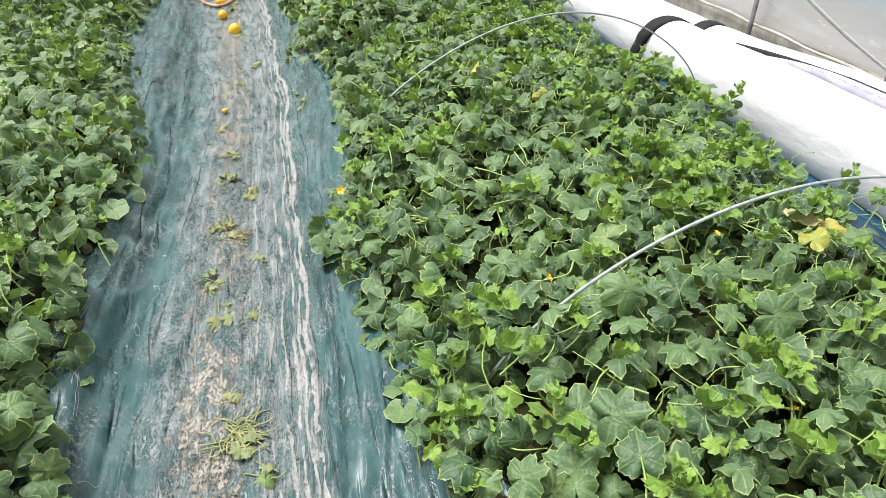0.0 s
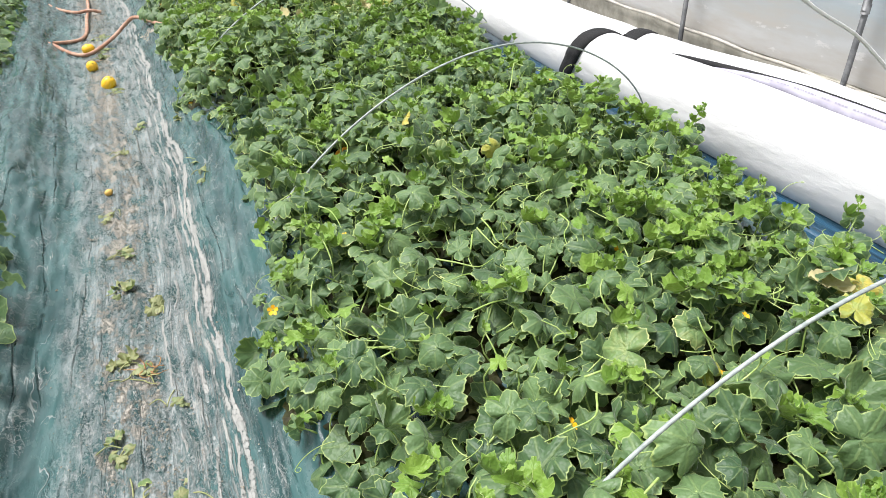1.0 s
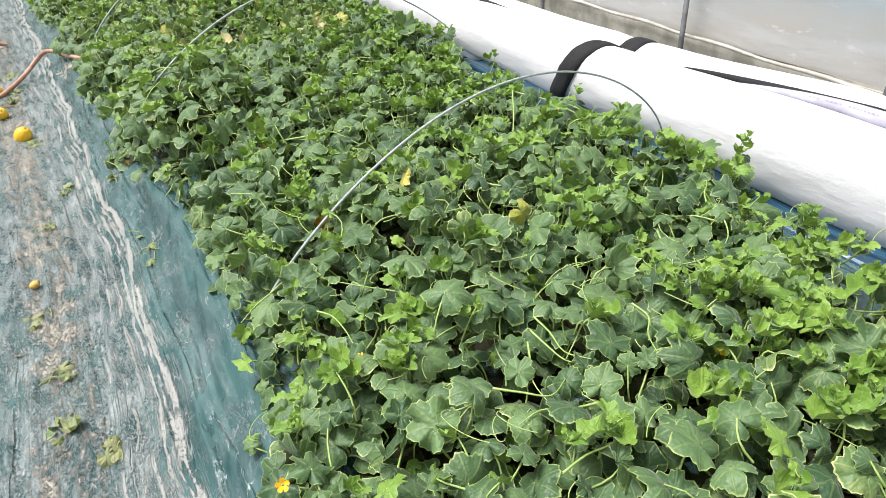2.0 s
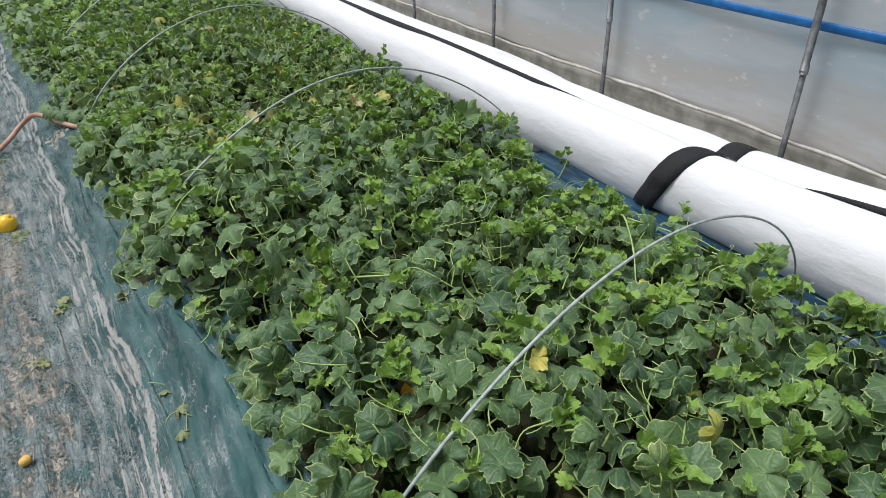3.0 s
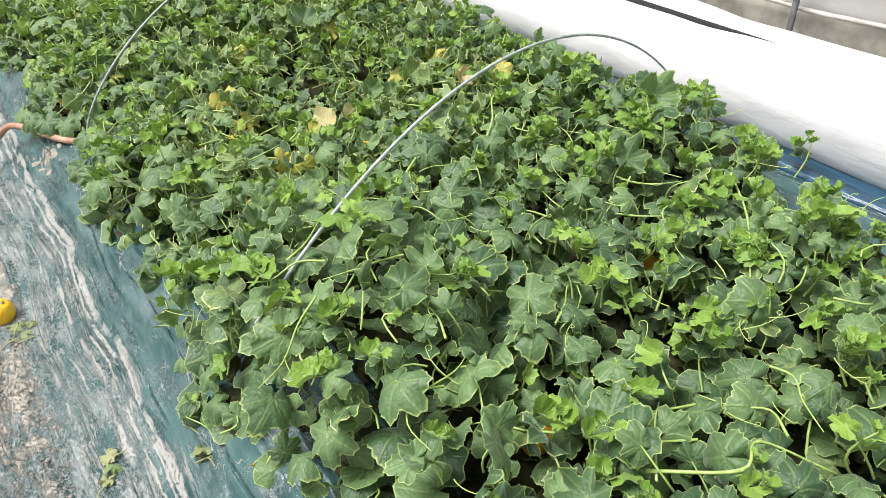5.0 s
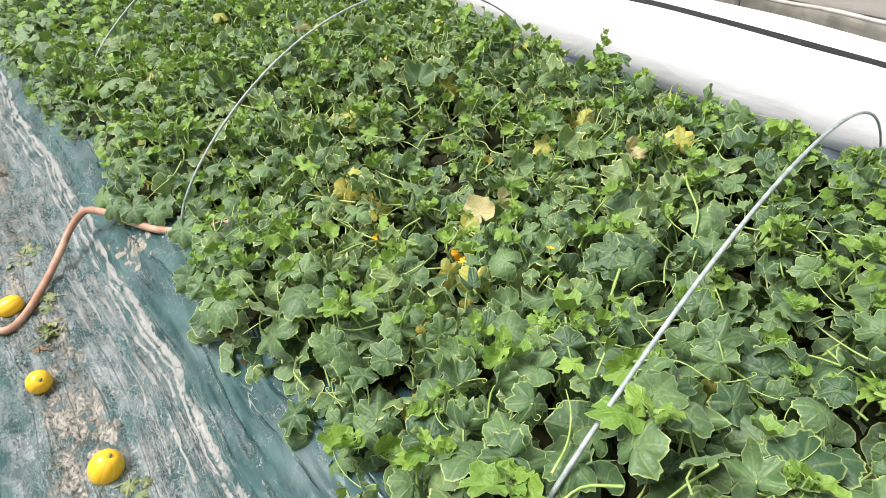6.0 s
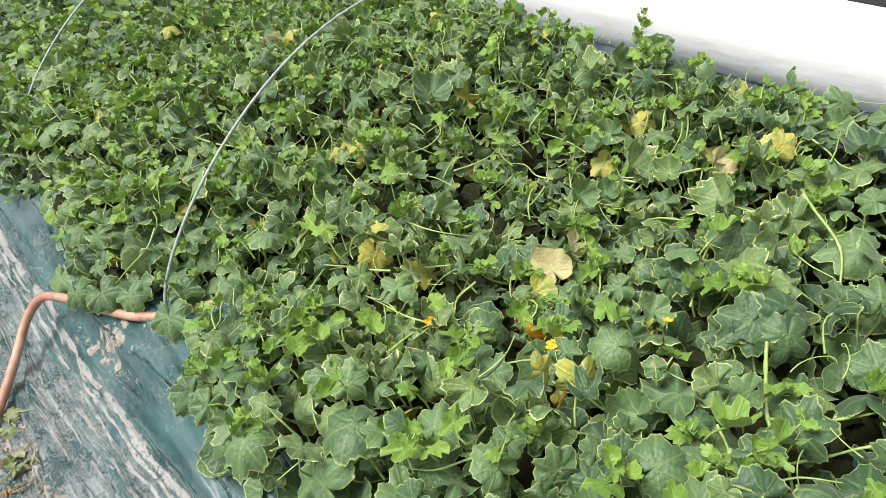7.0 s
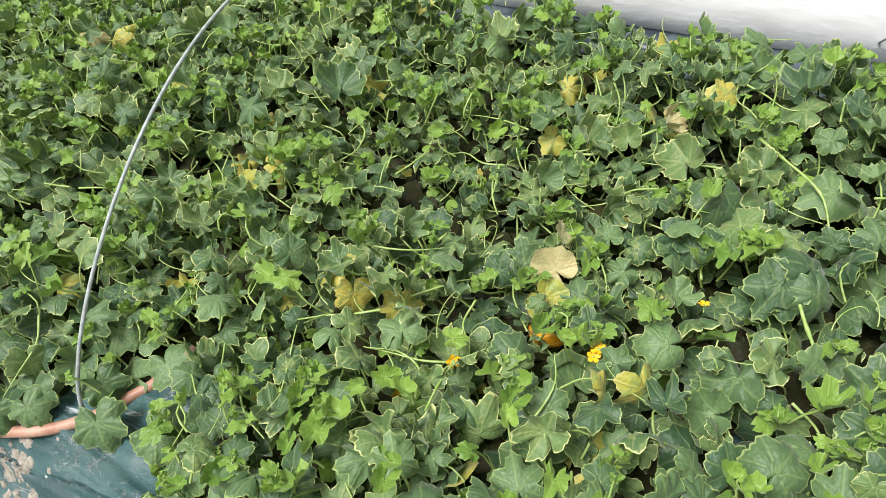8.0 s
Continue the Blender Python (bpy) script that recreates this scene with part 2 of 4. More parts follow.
    soft = band(-0.305, 0.03, 0.13)
    heap = n.calc("MULTIPLY_ADD", clod, 0.58, n.calc("MULTIPLY_ADD", tread, 0.3, n.calc("MULTIPLY", grain, 0.14)))
    core = n.calc("MULTIPLY", n.ramp(soft, 0.05, 0.25), n.ramp(n.calc("MULTIPLY_ADD", soft, 0.055, heap), 0.556, 0.603))
    core = n.calc("MULTIPLY", core, n.ramp(n.calc("MULTIPLY_ADD", fine, 0.65, n.calc("MULTIPLY", grain, 0.35)), 0.36, 0.5))
    base = n.mix(n.calc("MULTIPLY", core, 0.9), base, n.mix(grain, (0.24, 0.22, 0.185), (0.48, 0.44, 0.38)))
    # narrow ruts, with groove shade painted in as a darker tone
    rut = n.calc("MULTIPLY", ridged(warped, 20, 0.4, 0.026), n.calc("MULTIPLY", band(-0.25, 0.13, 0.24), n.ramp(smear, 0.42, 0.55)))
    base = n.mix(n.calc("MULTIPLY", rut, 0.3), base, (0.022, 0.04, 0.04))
    n.to(base, n.b.inputs["Base Color"])
    dull = n.calc("MAXIMUM", n.calc("MAXIMUM", core, ribs), n.calc("MAXIMUM", n.calc("MULTIPLY", haze, 0.6), n.calc("MULTIPLY", fleck, 0.6)))
    n.to(n.calc("MULTIPLY_ADD", dull, 0.5, n.calc("MULTIPLY_ADD", smear, 0.2, 0.14)), n.b.inputs["Roughness"])
    high = n.calc("ADD", n.calc("MULTIPLY", smear, n.calc("MULTIPLY_ADD", middle, 0.4, 0.22)), n.calc("ADD", n.calc("MULTIPLY", fine, n.calc("MULTIPLY_ADD", middle, 0.3, 0.03)), n.calc("MULTIPLY", n.calc("MULTIPLY_ADD", core, 0.5, dull), 0.5)))
    n.bump(n.calc("SUBTRACT", high, n.calc("MULTIPLY", n.calc("MAXIMUM", crease, n.calc("MULTIPLY", rut, 0.5)), 0.6)), 0.85, 0.011)
    return m


def fabric_material():
    m = material("white_fleece", (0.8, 0.8, 0.8), 0.75, 0, 0.3)
    n = Net(m)
    p = n.place()
    stain = n.noise(n.stretch(p, 2.0, 0.9, 2.0), 1.5, 5, 0.6)
    n.to(n.mix(n.ramp(stain, 0.5, 0.8), (0.715, 0.715, 0.725), (0.6, 0.595, 0.59)), n.b.inputs["Base Color"])
    n.bump(n.calc("ADD", n.calc("MULTIPLY", n.noise(p, 400, 2), 0.25), n.calc("MULTIPLY", n.noise(n.stretch(p, 7, 2.6, 7), 1.0, 4, 0.55), 4.0)), 0.36, 0.009)
    return m


def sheet_material():
    """Milky greenhouse film: daylight comes through it diffused, with a faint gloss."""
    m = material("greenhouse_film", (0.6, 0.62, 0.64), 0.28, 0, 0.5)
    n = Net(m)
    p = n.place()
    v = n.noise(n.stretch(p, 1, 0.9, 1.8), 2.2, 6, 0.62)
    col = n.mix(n.ramp(v, 0.35, 0.68), (0.78, 0.77, 0.75), (0.66, 0.72, 0.78))
    n.to(col, n.b.inputs["Base Color"])
    n.bump(n.noise(n.stretch(p, 1, 1.2, 4), 3.0, 3), 0.25, 0.02)
    thin = n.put("ShaderNodeBsdfTranslucent", Color=col)
    both = n.t.nodes.new("ShaderNodeMixShader")
    both.inputs[0].default_value = 0.6
    n.to(n.b.outputs[0], both.inputs[1])
    n.to(thin.outputs[0], both.inputs[2])
    n.to(both.outputs[0], n.t.nodes["Material Output"].inputs["Surface"])
    return m


def wall_material():
    """Milky film wall: outside ground and sky painted into its colour, beige low, bluer higher up, in long soft
    streaks.
    """
    m = material("wall_film", (0.6, 0.62, 0.64), 0.22, 0, 0.5)
    n = Net(m)
    p = n.place()
    z = n.put("ShaderNodeSeparateXYZ", Vector=p).outputs[2]
    v = n.noise(n.stretch(p, 1, 0.8, 4.0), 1.6, 6, 0.62)
    speck = n.noise(n.stretch(p, 1, 5, 11), 2.0, 4, 0.6)
    # Height blend paints in the view beyond: pale ground below, sky above.
    rise = n.ramp(n.calc("MULTIPLY_ADD", n.calc("SUBTRACT", v, 0.5), 0.7, z), 0.28, 0.72)
    col = n.mix(rise, (0.575, 0.555, 0.515), (0.48, 0.6, 0.69))
    col = n.mix(n.calc("MULTIPLY", n.ramp(v, 0.42, 0.62), 0.5), col, (0.72, 0.72, 0.71))
    col = n.mix(n.calc("MULTIPLY", n.ramp(speck, 0.62, 0.7), 0.5), col, (0.85, 0.85, 0.85))
    n.to(col, n.b.inputs["Base Color"])
    n.bump(n.noise(n.stretch(p, 1, 1.2, 4), 3.0, 3), 0.25, 0.02)
    thin = n.put("ShaderNodeBsdfTranslucent", Color=col)
    both = n.t.nodes.new("ShaderNodeMixShader")
    both.inputs[0].default_value = 0.4
    n.to(n.b.outputs[0], both.inputs[1])
    n.to(thin.outputs[0], both.inputs[2])
    n.to(both.outputs[0], n.t.nodes["Material Output"].inputs["Surface"])
    return m


def melon_material(name, low, high):
    m = material(name, (0.8, 0.45, 0.02), 0.35, 0, 0.45)
    n = Net(m)
    u = n.put("ShaderNodeSeparateXYZ", Vector=n.uv()).outputs
    groove = n.ramp(n.calc("COSINE", n.calc("MULTIPLY", u[0], 20 * math.pi)), 0.82, 1.0)
    v = n.noise(n.place(), 60, 4)
    base = n.mix(v, low, high)
    base = n.mix(n.calc("MULTIPLY", groove, 0.35), base, (0.85, 0.68, 0.25))
    ends = n.ramp(n.calc("ABSOLUTE", n.calc("SUBTRACT", u[1], 0.5)), 0.45, 0.5)
    base = n.mix(n.calc("MULTIPLY", ends, 0.7), base, (0.45, 0.3, 0.08))
    n.to(base, n.b.inputs["Base Color"])
    n.bump(n.noise(n.place(), 300, 2), 0.15, 0.001)
    return m


def blue_material():
    m = material("blue_sheet", (0.05, 0.16, 0.3), 0.3, 0, 0.5)
    n = Net(m)
    v = n.noise(n.stretch(n.place(), 30, 2.2, 30), 1.0, 4)
    n.to(n.mix(n.ramp(v, 0.35, 0.7), (0.01, 0.032, 0.052), (0.028, 0.085, 0.145)), n.b.inputs["Base Color"])
    n.bump(v, 0.7, 0.02)
    return m


WALL_FILM = wall_material()
FILM, FLEECE, SHEET, RIND, BLUE = film_material(), fabric_material(), sheet_material(), melon_material("melon_skin", (0.78, 0.42, 0.012), (0.86, 0.56, 0.03)), blue_material()
ORANGE = melon_material("ripe_skin", (0.6, 0.24, 0.008), (0.74, 0.36, 0.015))


# ---- mesh helpers ----
class Batch:
    """Gathers triangles, with a uv for each corner and a material for each face."""

    def __init__(self):
        self.v, self.f, self.u, self.m, self.count = [], [], [], [], 0

    def add(self, verts, tris, uv=None, slot=0):
        verts, tris = np.asarray(verts, float), np.asarray(tris, int)
        self.v.append(verts)
        self.f.append(tris + self.count)
        self.u.append(np.zeros((len(verts), 2)) if uv is None else np.asarray(uv, float))
        self.m.append(np.full(len(tris), slot))
        self.count += len(verts)

    def mesh(self, name, materials, smooth=True):
        me = bpy.data.meshes.new(name)
        v, f, u, m = (np.concatenate(a) for a in (self.v, self.f, self.u, self.m))
        me.vertices.add(len(v))
        me.vertices.foreach_set("co", v.ravel())
        me.loops.add(f.size)
        me.loops.foreach_set("vertex_index", f.ravel())
        me.polygons.add(len(f))
        me.polygons.foreach_set("loop_start", np.arange(0, f.size, 3))
        me.polygons.foreach_set("material_index", m)
        me.polygons.foreach_set("use_smooth", np.full(len(f), smooth))
        layer = me.uv_layers.new(name="uv")
        layer.data.foreach_set("uv", u[f.ravel()].ravel())
        for x in materials:
            me.materials.append(x)
        me.update(calc_edges=True)
        me.validate()
        return me


def part(name, mesh, parent=None, label="", m=None):
    ob = new(name, mesh)
    if parent is not None:
        ob.parent = parent
    if m is not None:
        ob.matrix_basis = m
    if label:
        ob["label"] = label
    return ob


def empty(name, at=(0, 0, 0)):
    ob = new(name)
    ob.location = at
    ob.empty_display_size = 0.1
    return ob


def tube(points, radius, sides=6, close=True):
    """Verts, triangles and uv of a tube along points; radius may change along it."""
    p = np.asarray(points, float)
    n = len(p)
    r = np.full(n, radius) if np.isscalar(radius) else np.asarray(radius, float)
    t = np.gradient(p, axis=0)
    t /= np.linalg.norm(t, axis=1)[:, None] + 1e-9
    ref = np.array([0.31, 0.17, 0.93]) if abs(t[0, 2]) < 0.8 else np.array([0.9, 0.3, 0.1])
    a = np.cross(t, ref)
    a /= np.linalg.norm(a, axis=1)[:, None] + 1e-9
    b = np.cross(t, a)
    w = np.linspace(0, 2 * np.pi, sides, endpoint=False)
    v = (p[:, None] + r[:, None, None] * (np.cos(w)[None, :, None] * a[:, None] + np.sin(w)[None, :, None] * b[:, None])).reshape(-1, 3)
    i, j = np.meshgrid(np.arange(n - 1), np.arange(sides), indexing="ij")
    k = (j + 1) % sides
    q = np.stack([i * sides + j, i * sides + k, (i + 1) * sides + k, (i + 1) * sides + j], -1).reshape(-1, 4)
    f = np.concatenate([q[:, [0, 1, 2]], q[:, [0, 2, 3]]])
    if close:
        for end in (0, n - 1):
            o = end * sides
            f = np.concatenate([f, [[o, o + s, o + s + 1] for s in range(1, sides - 1)]])
    uv = np.stack([np.tile(w / 6.2832, n), np.repeat(np.linspace(0, 1, n), sides)], 1)
    return v, f, uv


def spline(pts, steps=8):
    """A smooth line through the points."""
    p = np.asarray(pts, float)
    p = np.concatenate([[2 * p[0] - p[1]], p, [2 * p[-1] - p[-2]]])
    out = []
    for k in range(1, len(p) - 2):
        s = np.linspace(0, 1, steps, endpoint=False)[:, None]
        out.append(0.5 * (2 * p[k] + (p[k + 1] - p[k - 1]) * s + (2 * p[k - 1] - 5 * p[k] + 4 * p[k + 1] - p[k + 2]) * s ** 2 + (3 * p[k] - p[k - 1] - 3 * p[k + 1] + p[k + 2]) * s ** 3))
    return np.concatenate(out + [p[-2:-1]])


def grid(nx, ny):
    """Triangles of a grid of nx by ny points, x running fastest."""
    i, j = np.meshgrid(np.arange(nx - 1), np.arange(ny - 1))
    o = (j * nx + i).ravel()
    return np.concatenate([np.stack([o, o + 1, o + nx + 1], 1), np.stack([o, o + nx + 1, o + nx], 1)])


def box(size, bevel=0.002):
    """A bevelled box round the origin."""
    bm = bmesh.new()
    bmesh.ops.create_cube(bm, size=1)
    bmesh.ops.scale(bm, vec=size, verts=bm.verts)
    bmesh.ops.bevel(bm, geom=bm.edges[:], offset=bevel, segments=2, affect="EDGES")
    return bm


# ---- the lie of the land ----
def drift(y):
    """The furrow's sideways drift along the house."""
    return -0.05 * np.maximum(0, np.asarray(y, float) - 3.4)


R_Y = (0.0, 0.9, 1.24, 1.56, 1.9, 2.4, 3.0, 3.25, 3.7, 3.9, 4.12, 4.4, 4.75, 5.1, 5.4, 5.5, 5.72, 5.86, 6.0, 6.2, 6.6, 7.2, 12)
R_X = (0.2, 0.2, 0.19, 0.1, 0.06, 0.2, 0.23, 0.24, 0.16, 0.14, 0.02, 0.1, 0.11, 0.02, 0.05, 0.19, 0.17, 0.08, 0.0, -0.02, 0.06, -0.13, -0.35)
L_Y = (0.0, 1.1, 1.33, 1.57, 1.83, 2.26, 2.68, 3.29, 4.6, 5.3, 7, 12)
L_X = (-0.62, -0.6, -0.66, -0.62, -0.69, -0.67, -0.64, -0.76, -0.98, -0.9, -0.95, -1.15)


def right_edge(y):
    return np.interp(y, R_Y, R_X)


def left_edge(y):
    return np.interp(y, L_Y, L_X)


def smooth(v, lo, hi):
    s = np.clip((v - lo) / (hi - lo), 0, 1)
    return s * s * (3 - 2 * s)


def land(x, y):
    """Height of the film: a trodden furrow between two raised beds."""
    u = x - drift(y)
    up = 0.15 * smooth(u, -0.08, 0.24)
    return up + 0.13 * smooth(-u, 0.5, 0.75) - 0.1 * smooth(x, 1.8, 2.1) - 0.02


def ground():
    b = Batch()
    v = [(x, y, -0.09) for y in (-400, -40, -8, 0, 8, 16, 40, 400) for x in (-400, -40, -8, 0, 4, 8, 40, 400)]
    b.add(v, grid(8, 8))
    tagged(part("ground", b.mesh("ground", [SOIL])), "dry brown soil floor of the growing house", "ground", kind="structure")


def crinkle(u, y):
    """Folds and creases of the film, u across the furrow from its middle line."""
    if not -0.95 < u < 0.42:
        return 0.0
    w = noise.noise((u * 3, y * 0.9, 3))
    a = noise.noise((u * 13 + w * 1.5, y * 0.8, 0))
    c = noise.noise((u * 34 + w * 3, y * 2.2, 7))
    e = noise.noise((u * 16, y * 14, 5))
    g = noise.noise((u * 6 + w * 2, y * 0.55, 13))
    flank = min(1.0, max(0.0, abs(u + 0.25) / 0.12 - 1.4))
    return 0.022 * flank * (1 - abs(g)) ** 5 + 0.018 * (1 - abs(a)) ** 6 + 0.014 * (1 - abs(c)) ** 5 + 0.005 * e + 0.008 * w


def mulch_film():
    xs = np.concatenate([np.arange(-3.4, -1.1, 0.1), np.arange(-1.1, 0.46, 0.011), np.arange(0.46, 2.2, 0.06)])
    ys = np.arange(-0.9, 12.6, 0.035)
    X, Y = np.meshgrid(xs, ys)
    Z = land(X, Y)
    U = X - drift(Y)
    W = np.zeros_like(Z)
    for i in range(X.shape[0]):
        for j in range(X.shape[1]):
            W[i, j] = crinkle(U[i, j], Y[i, j])
    b = Batch()
    b.add(np.stack([X, Y, Z + W], -1).reshape(-1, 3), grid(len(xs), len(ys)), np.stack([U, Y], -1).reshape(-1, 2))
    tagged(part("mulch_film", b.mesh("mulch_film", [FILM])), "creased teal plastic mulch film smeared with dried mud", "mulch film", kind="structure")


ground()
mulch_film()


# ---- the house's side: skirt, sill, posts, film ----
WALL = 2.62


def side_wall():
    bm = box((0.05, 15.4, 0.4), 0.008)
    me = bpy.data.meshes.new("skirt")
    bm.to_mesh(me)
    me.materials.append(SKIRT)
    skirt = part("wall_skirt", me, m=pose(WALL + 0.07, 6.2, 0.1))
    tagged(skirt, "grey dusty board along the foot of the film wall", "skirt board", kind="structure")
    b = Batch()
    zs, ys = np.linspace(0.3, 2.1, 14), np.arange(-1.4, 14, 0.1)
    Y, Z = np.meshgrid(ys, zs)
    X = WALL + 0.045 + 0.012 * np.sin(Y * 5.9) * np.sin(Z * 3) - 0.12 * smooth(Z, 1.2, 2.2)
    b.add(np.stack([X, Y, Z], -1).reshape(-1, 3), grid(len(ys), len(zs)))
    tagged(part("wall_film", b.mesh("wall_film", [WALL_FILM])), "milky clear plastic film wall of the house", "film wall", kind="structure")
    b = Batch()
    line = [(WALL + 0.02, y, 0.3 + 0.006 * math.sin(y * 2.1) + 0.004 * math.sin(y * 13)) for y in np.arange(-1.4, 14, 0.1)]
    wob = np.array([0.0085 + 0.003 * noise.noise((y * 3, 2, 0)) for _, y, _ in line])
    b.add(*tube(line, wob, 8))
    tagged(part("sill_tube", b.mesh("sill_tube", [SILL])), "pale tube clamping the film wall's lower edge", "sill", kind="structure")
    b = Batch()
    line = [(WALL - 0.005, y, 0.788 + 0.004 * math.sin(y * 1.7)) for y in np.arange(-1.4, 14, 0.2)]
    v, f, uv = tube(line, 0.019, 8)
    v[:, 0] = WALL + 0.02 + (v[:, 0] - WALL) * 0.3
    b.add(v, f, uv)
    tagged(part("blue_band", b.mesh("blue_band", [BLUE_BAND])), "blue plastic band running along the film wall", "band", kind="structure")


def post(y):
    thing = empty("wall_post", (WALL - 0.02, y, 0))
    b = Batch()
    b.add(*tube([(0, 0, z) for z in (-0.1, 0.2, 0.7)], 0.0125, 12))
    part("lower_pipe", b.mesh("lower_pipe", [PIPE]), thing)
    b = Batch()
    b.add(*tube([(-0.006 - 0.05 * max(0, z - 1.2) ** 1.5, 0, z) for z in (0.62, 0.9, 1.3, 1.7, 2.1)], 0.0155, 12))
    part("upper_pipe", b.mesh("upper_pipe", [PIPE]), thing)
    b = Batch()
    b.add(*tube([(-0.002, 0, 0.605), (-0.003, 0, 0.64)], 0.0172, 12))
    part("collar", b.mesh("collar", [PIPE]), thing)
    return tagged(thing, "grey galvanised pipe post against the film wall", "post", "posts of the film wall")


def shell():
    """Arched film roof, the other side and both ends of the house; daylight passes through the film."""
    xs = np.linspace(-6.4, 2.54, 40)
    ys = np.arange(-4.0, 16.1, 0.5)
    X, Y = np.meshgrid(xs, ys)
    Z = 2.05 + 1.5 * np.sqrt(np.maximum(0, 1 - ((X + 1.93) / 4.47) ** 2))
    b = Batch()
    b.add(np.stack([X, Y, Z], -1).reshape(-1, 3), grid(len(xs), len(ys)))
    roof = part("ceiling", b.mesh("ceiling", [SHEET]))
    tagged(roof, "arched milky plastic film roof of the growing house", "film roof", kind="structure")
    sheets = [roof]
    b = Batch()
    Y, Z = np.meshgrid(ys, np.linspace(-0.05, 2.06, 6))
    b.add(np.stack([np.full_like(Y, -6.4), Y, Z], -1).reshape(-1, 3), grid(len(ys), 6))
    side = part("wall_west", b.mesh("wall_west", [SHEET]))
    tagged(side, "milky plastic film side of the growing house", "film wall", kind="structure")
    sheets.append(side)
    for name, y in (("wall_south", -4.0), ("wall_north", 16.0)):
        b = Batch()
        top = 2.05 + 1.5 * np.sqrt(np.maximum(0, 1 - ((xs + 1.93) / 4.47) ** 2))
        b.add([(x, y, z) for k in range(5) for x, z in zip(xs, -0.05 + (top + 0.05) * k / 4)], grid(len(xs), 5))
        end = part(name, b.mesh(name, [SHEET]))
        tagged(end, "milky plastic film end wall of the growing house", "film wall", kind="structure")
        sheets.append(end)
    for ob in sheets:
        ob.visible_shadow = False


shell()
side_wall()
first_post = post(3.22)
for y in (-0.9, 0.15, 1.2, 2.24, 4.31, 5.34, 6.4, 7.45, 8.5, 9.55, 10.6, 11.65, 12.7):
    copy_thing(first_post, pose(WALL - 0.02, y, 0))


def hanging_strap():
    """A flat strap slung from the roof and tied at the back of the blanket."""
    b = Batch()
    pts = spline([(2.4, 1.76, 0.37), (2.36, 1.724, 0.44), (1.923, 1.452, 0.587), (1.411, 1.268, 0.841), (1.127, 1.21, 1.011), (0.825, 1.174, 1.211), (0.66, 1.15, 1.7), (0.6, 1.12, 3.25)])
    run = np.gradient(pts, axis=0)
    run /= np.linalg.norm(run, axis=1)[:, None]
    wide = np.cross(run, (-0.62, -0.5, 0.6))
    wide /= np.linalg.norm(wide, axis=1)[:, None]
    face = np.cross(wide, run)
    half = np.interp(np.arange(len(pts)), (0, 12, 26, 34, 56), (0.009, 0.008, 0.006, 0.004, 0.006))[:, None]
    ring = np.stack([pts - wide * half, pts + face * 0.0025, pts + wide * half, pts - face * 0.001], 1)
    n, k = len(pts), np.arange(4)
    f = [t for m in range(n - 1) for a in k for t in ((4 * m + a, 4 * m + (a + 1) % 4, 4 * m + 4 + (a + 1) % 4), (4 * m + a, 4 * m + 4 + (a + 1) % 4, 4 * m + 4 + a))]
    b.add(ring.reshape(-1, 3), f + [(0, 1, 2), (0, 2, 3), (4 * n - 4, 4 * n - 2, 4 * n - 3), (4 * n - 4, 4 * n - 1, 4 * n - 2)])
    tagged(part("white_strap", b.mesh("white_strap", [WHITE_BAND])), "flat white strap slung down to the rolled blanket", "strap")


hanging_strap()


# ---- the rolled white blanket ----
def lobe(cx, cz, rx, rz, seed):
    """One long soft roll, with its section changing gently along it."""
    ys = np.arange(-1.2, 13.6, 0.06)
    w = np.linspace(0, 2 * np.pi, 36, endpoint=False)
    v = []
    for y in ys:
        pinch = 1 - 0.06 * math.exp(-((y - 3.34) / 0.09) ** 2) - 0.05 * math.exp(-((y - 4.4) / 0.12) ** 2)
        g = pinch * (1 + 0.07 * noise.noise((y * 0.7, seed, 0)))
        dx, dz = 0.04 * noise.noise((y * 0.6, seed, 4)), 0.02 * noise.noise((y * 0.9, seed, 8))
        near = float(smooth(np.array(-y), -3.05, -2.1))
        dz += 0.03 * near
        for a in w:
            k = g * (1 + 0.05 * noise.noise((math.cos(a) * 1.5, math.sin(a) * 1.5, y * 0.9 + seed * 10)) + 0.012 * noise.noise((math.cos(a) * 5, math.sin(a) * 5, y * 3)))
            v.append((cx + dx + rx * k * math.cos(a), y, cz + dz + (rz + 0.03 * near) * k * math.sin(a)))
    n, s = len(ys), len(w)
    i, j = np.meshgrid(np.arange(n - 1), np.arange(s), indexing="ij")
    k = (j + 1) % s
    q = np.stack([i * s + j, i * s + k, (i + 1) * s + k, (i + 1) * s + j], -1).reshape(-1, 4)
    f = np.concatenate([q[:, [0, 1, 2]], q[:, [0, 2, 3]], [[o, o + t, o + t + 1] for o in (0, (n - 1) * s) for t in range(1, s - 1)]])
    return np.array(v), f, w, ys


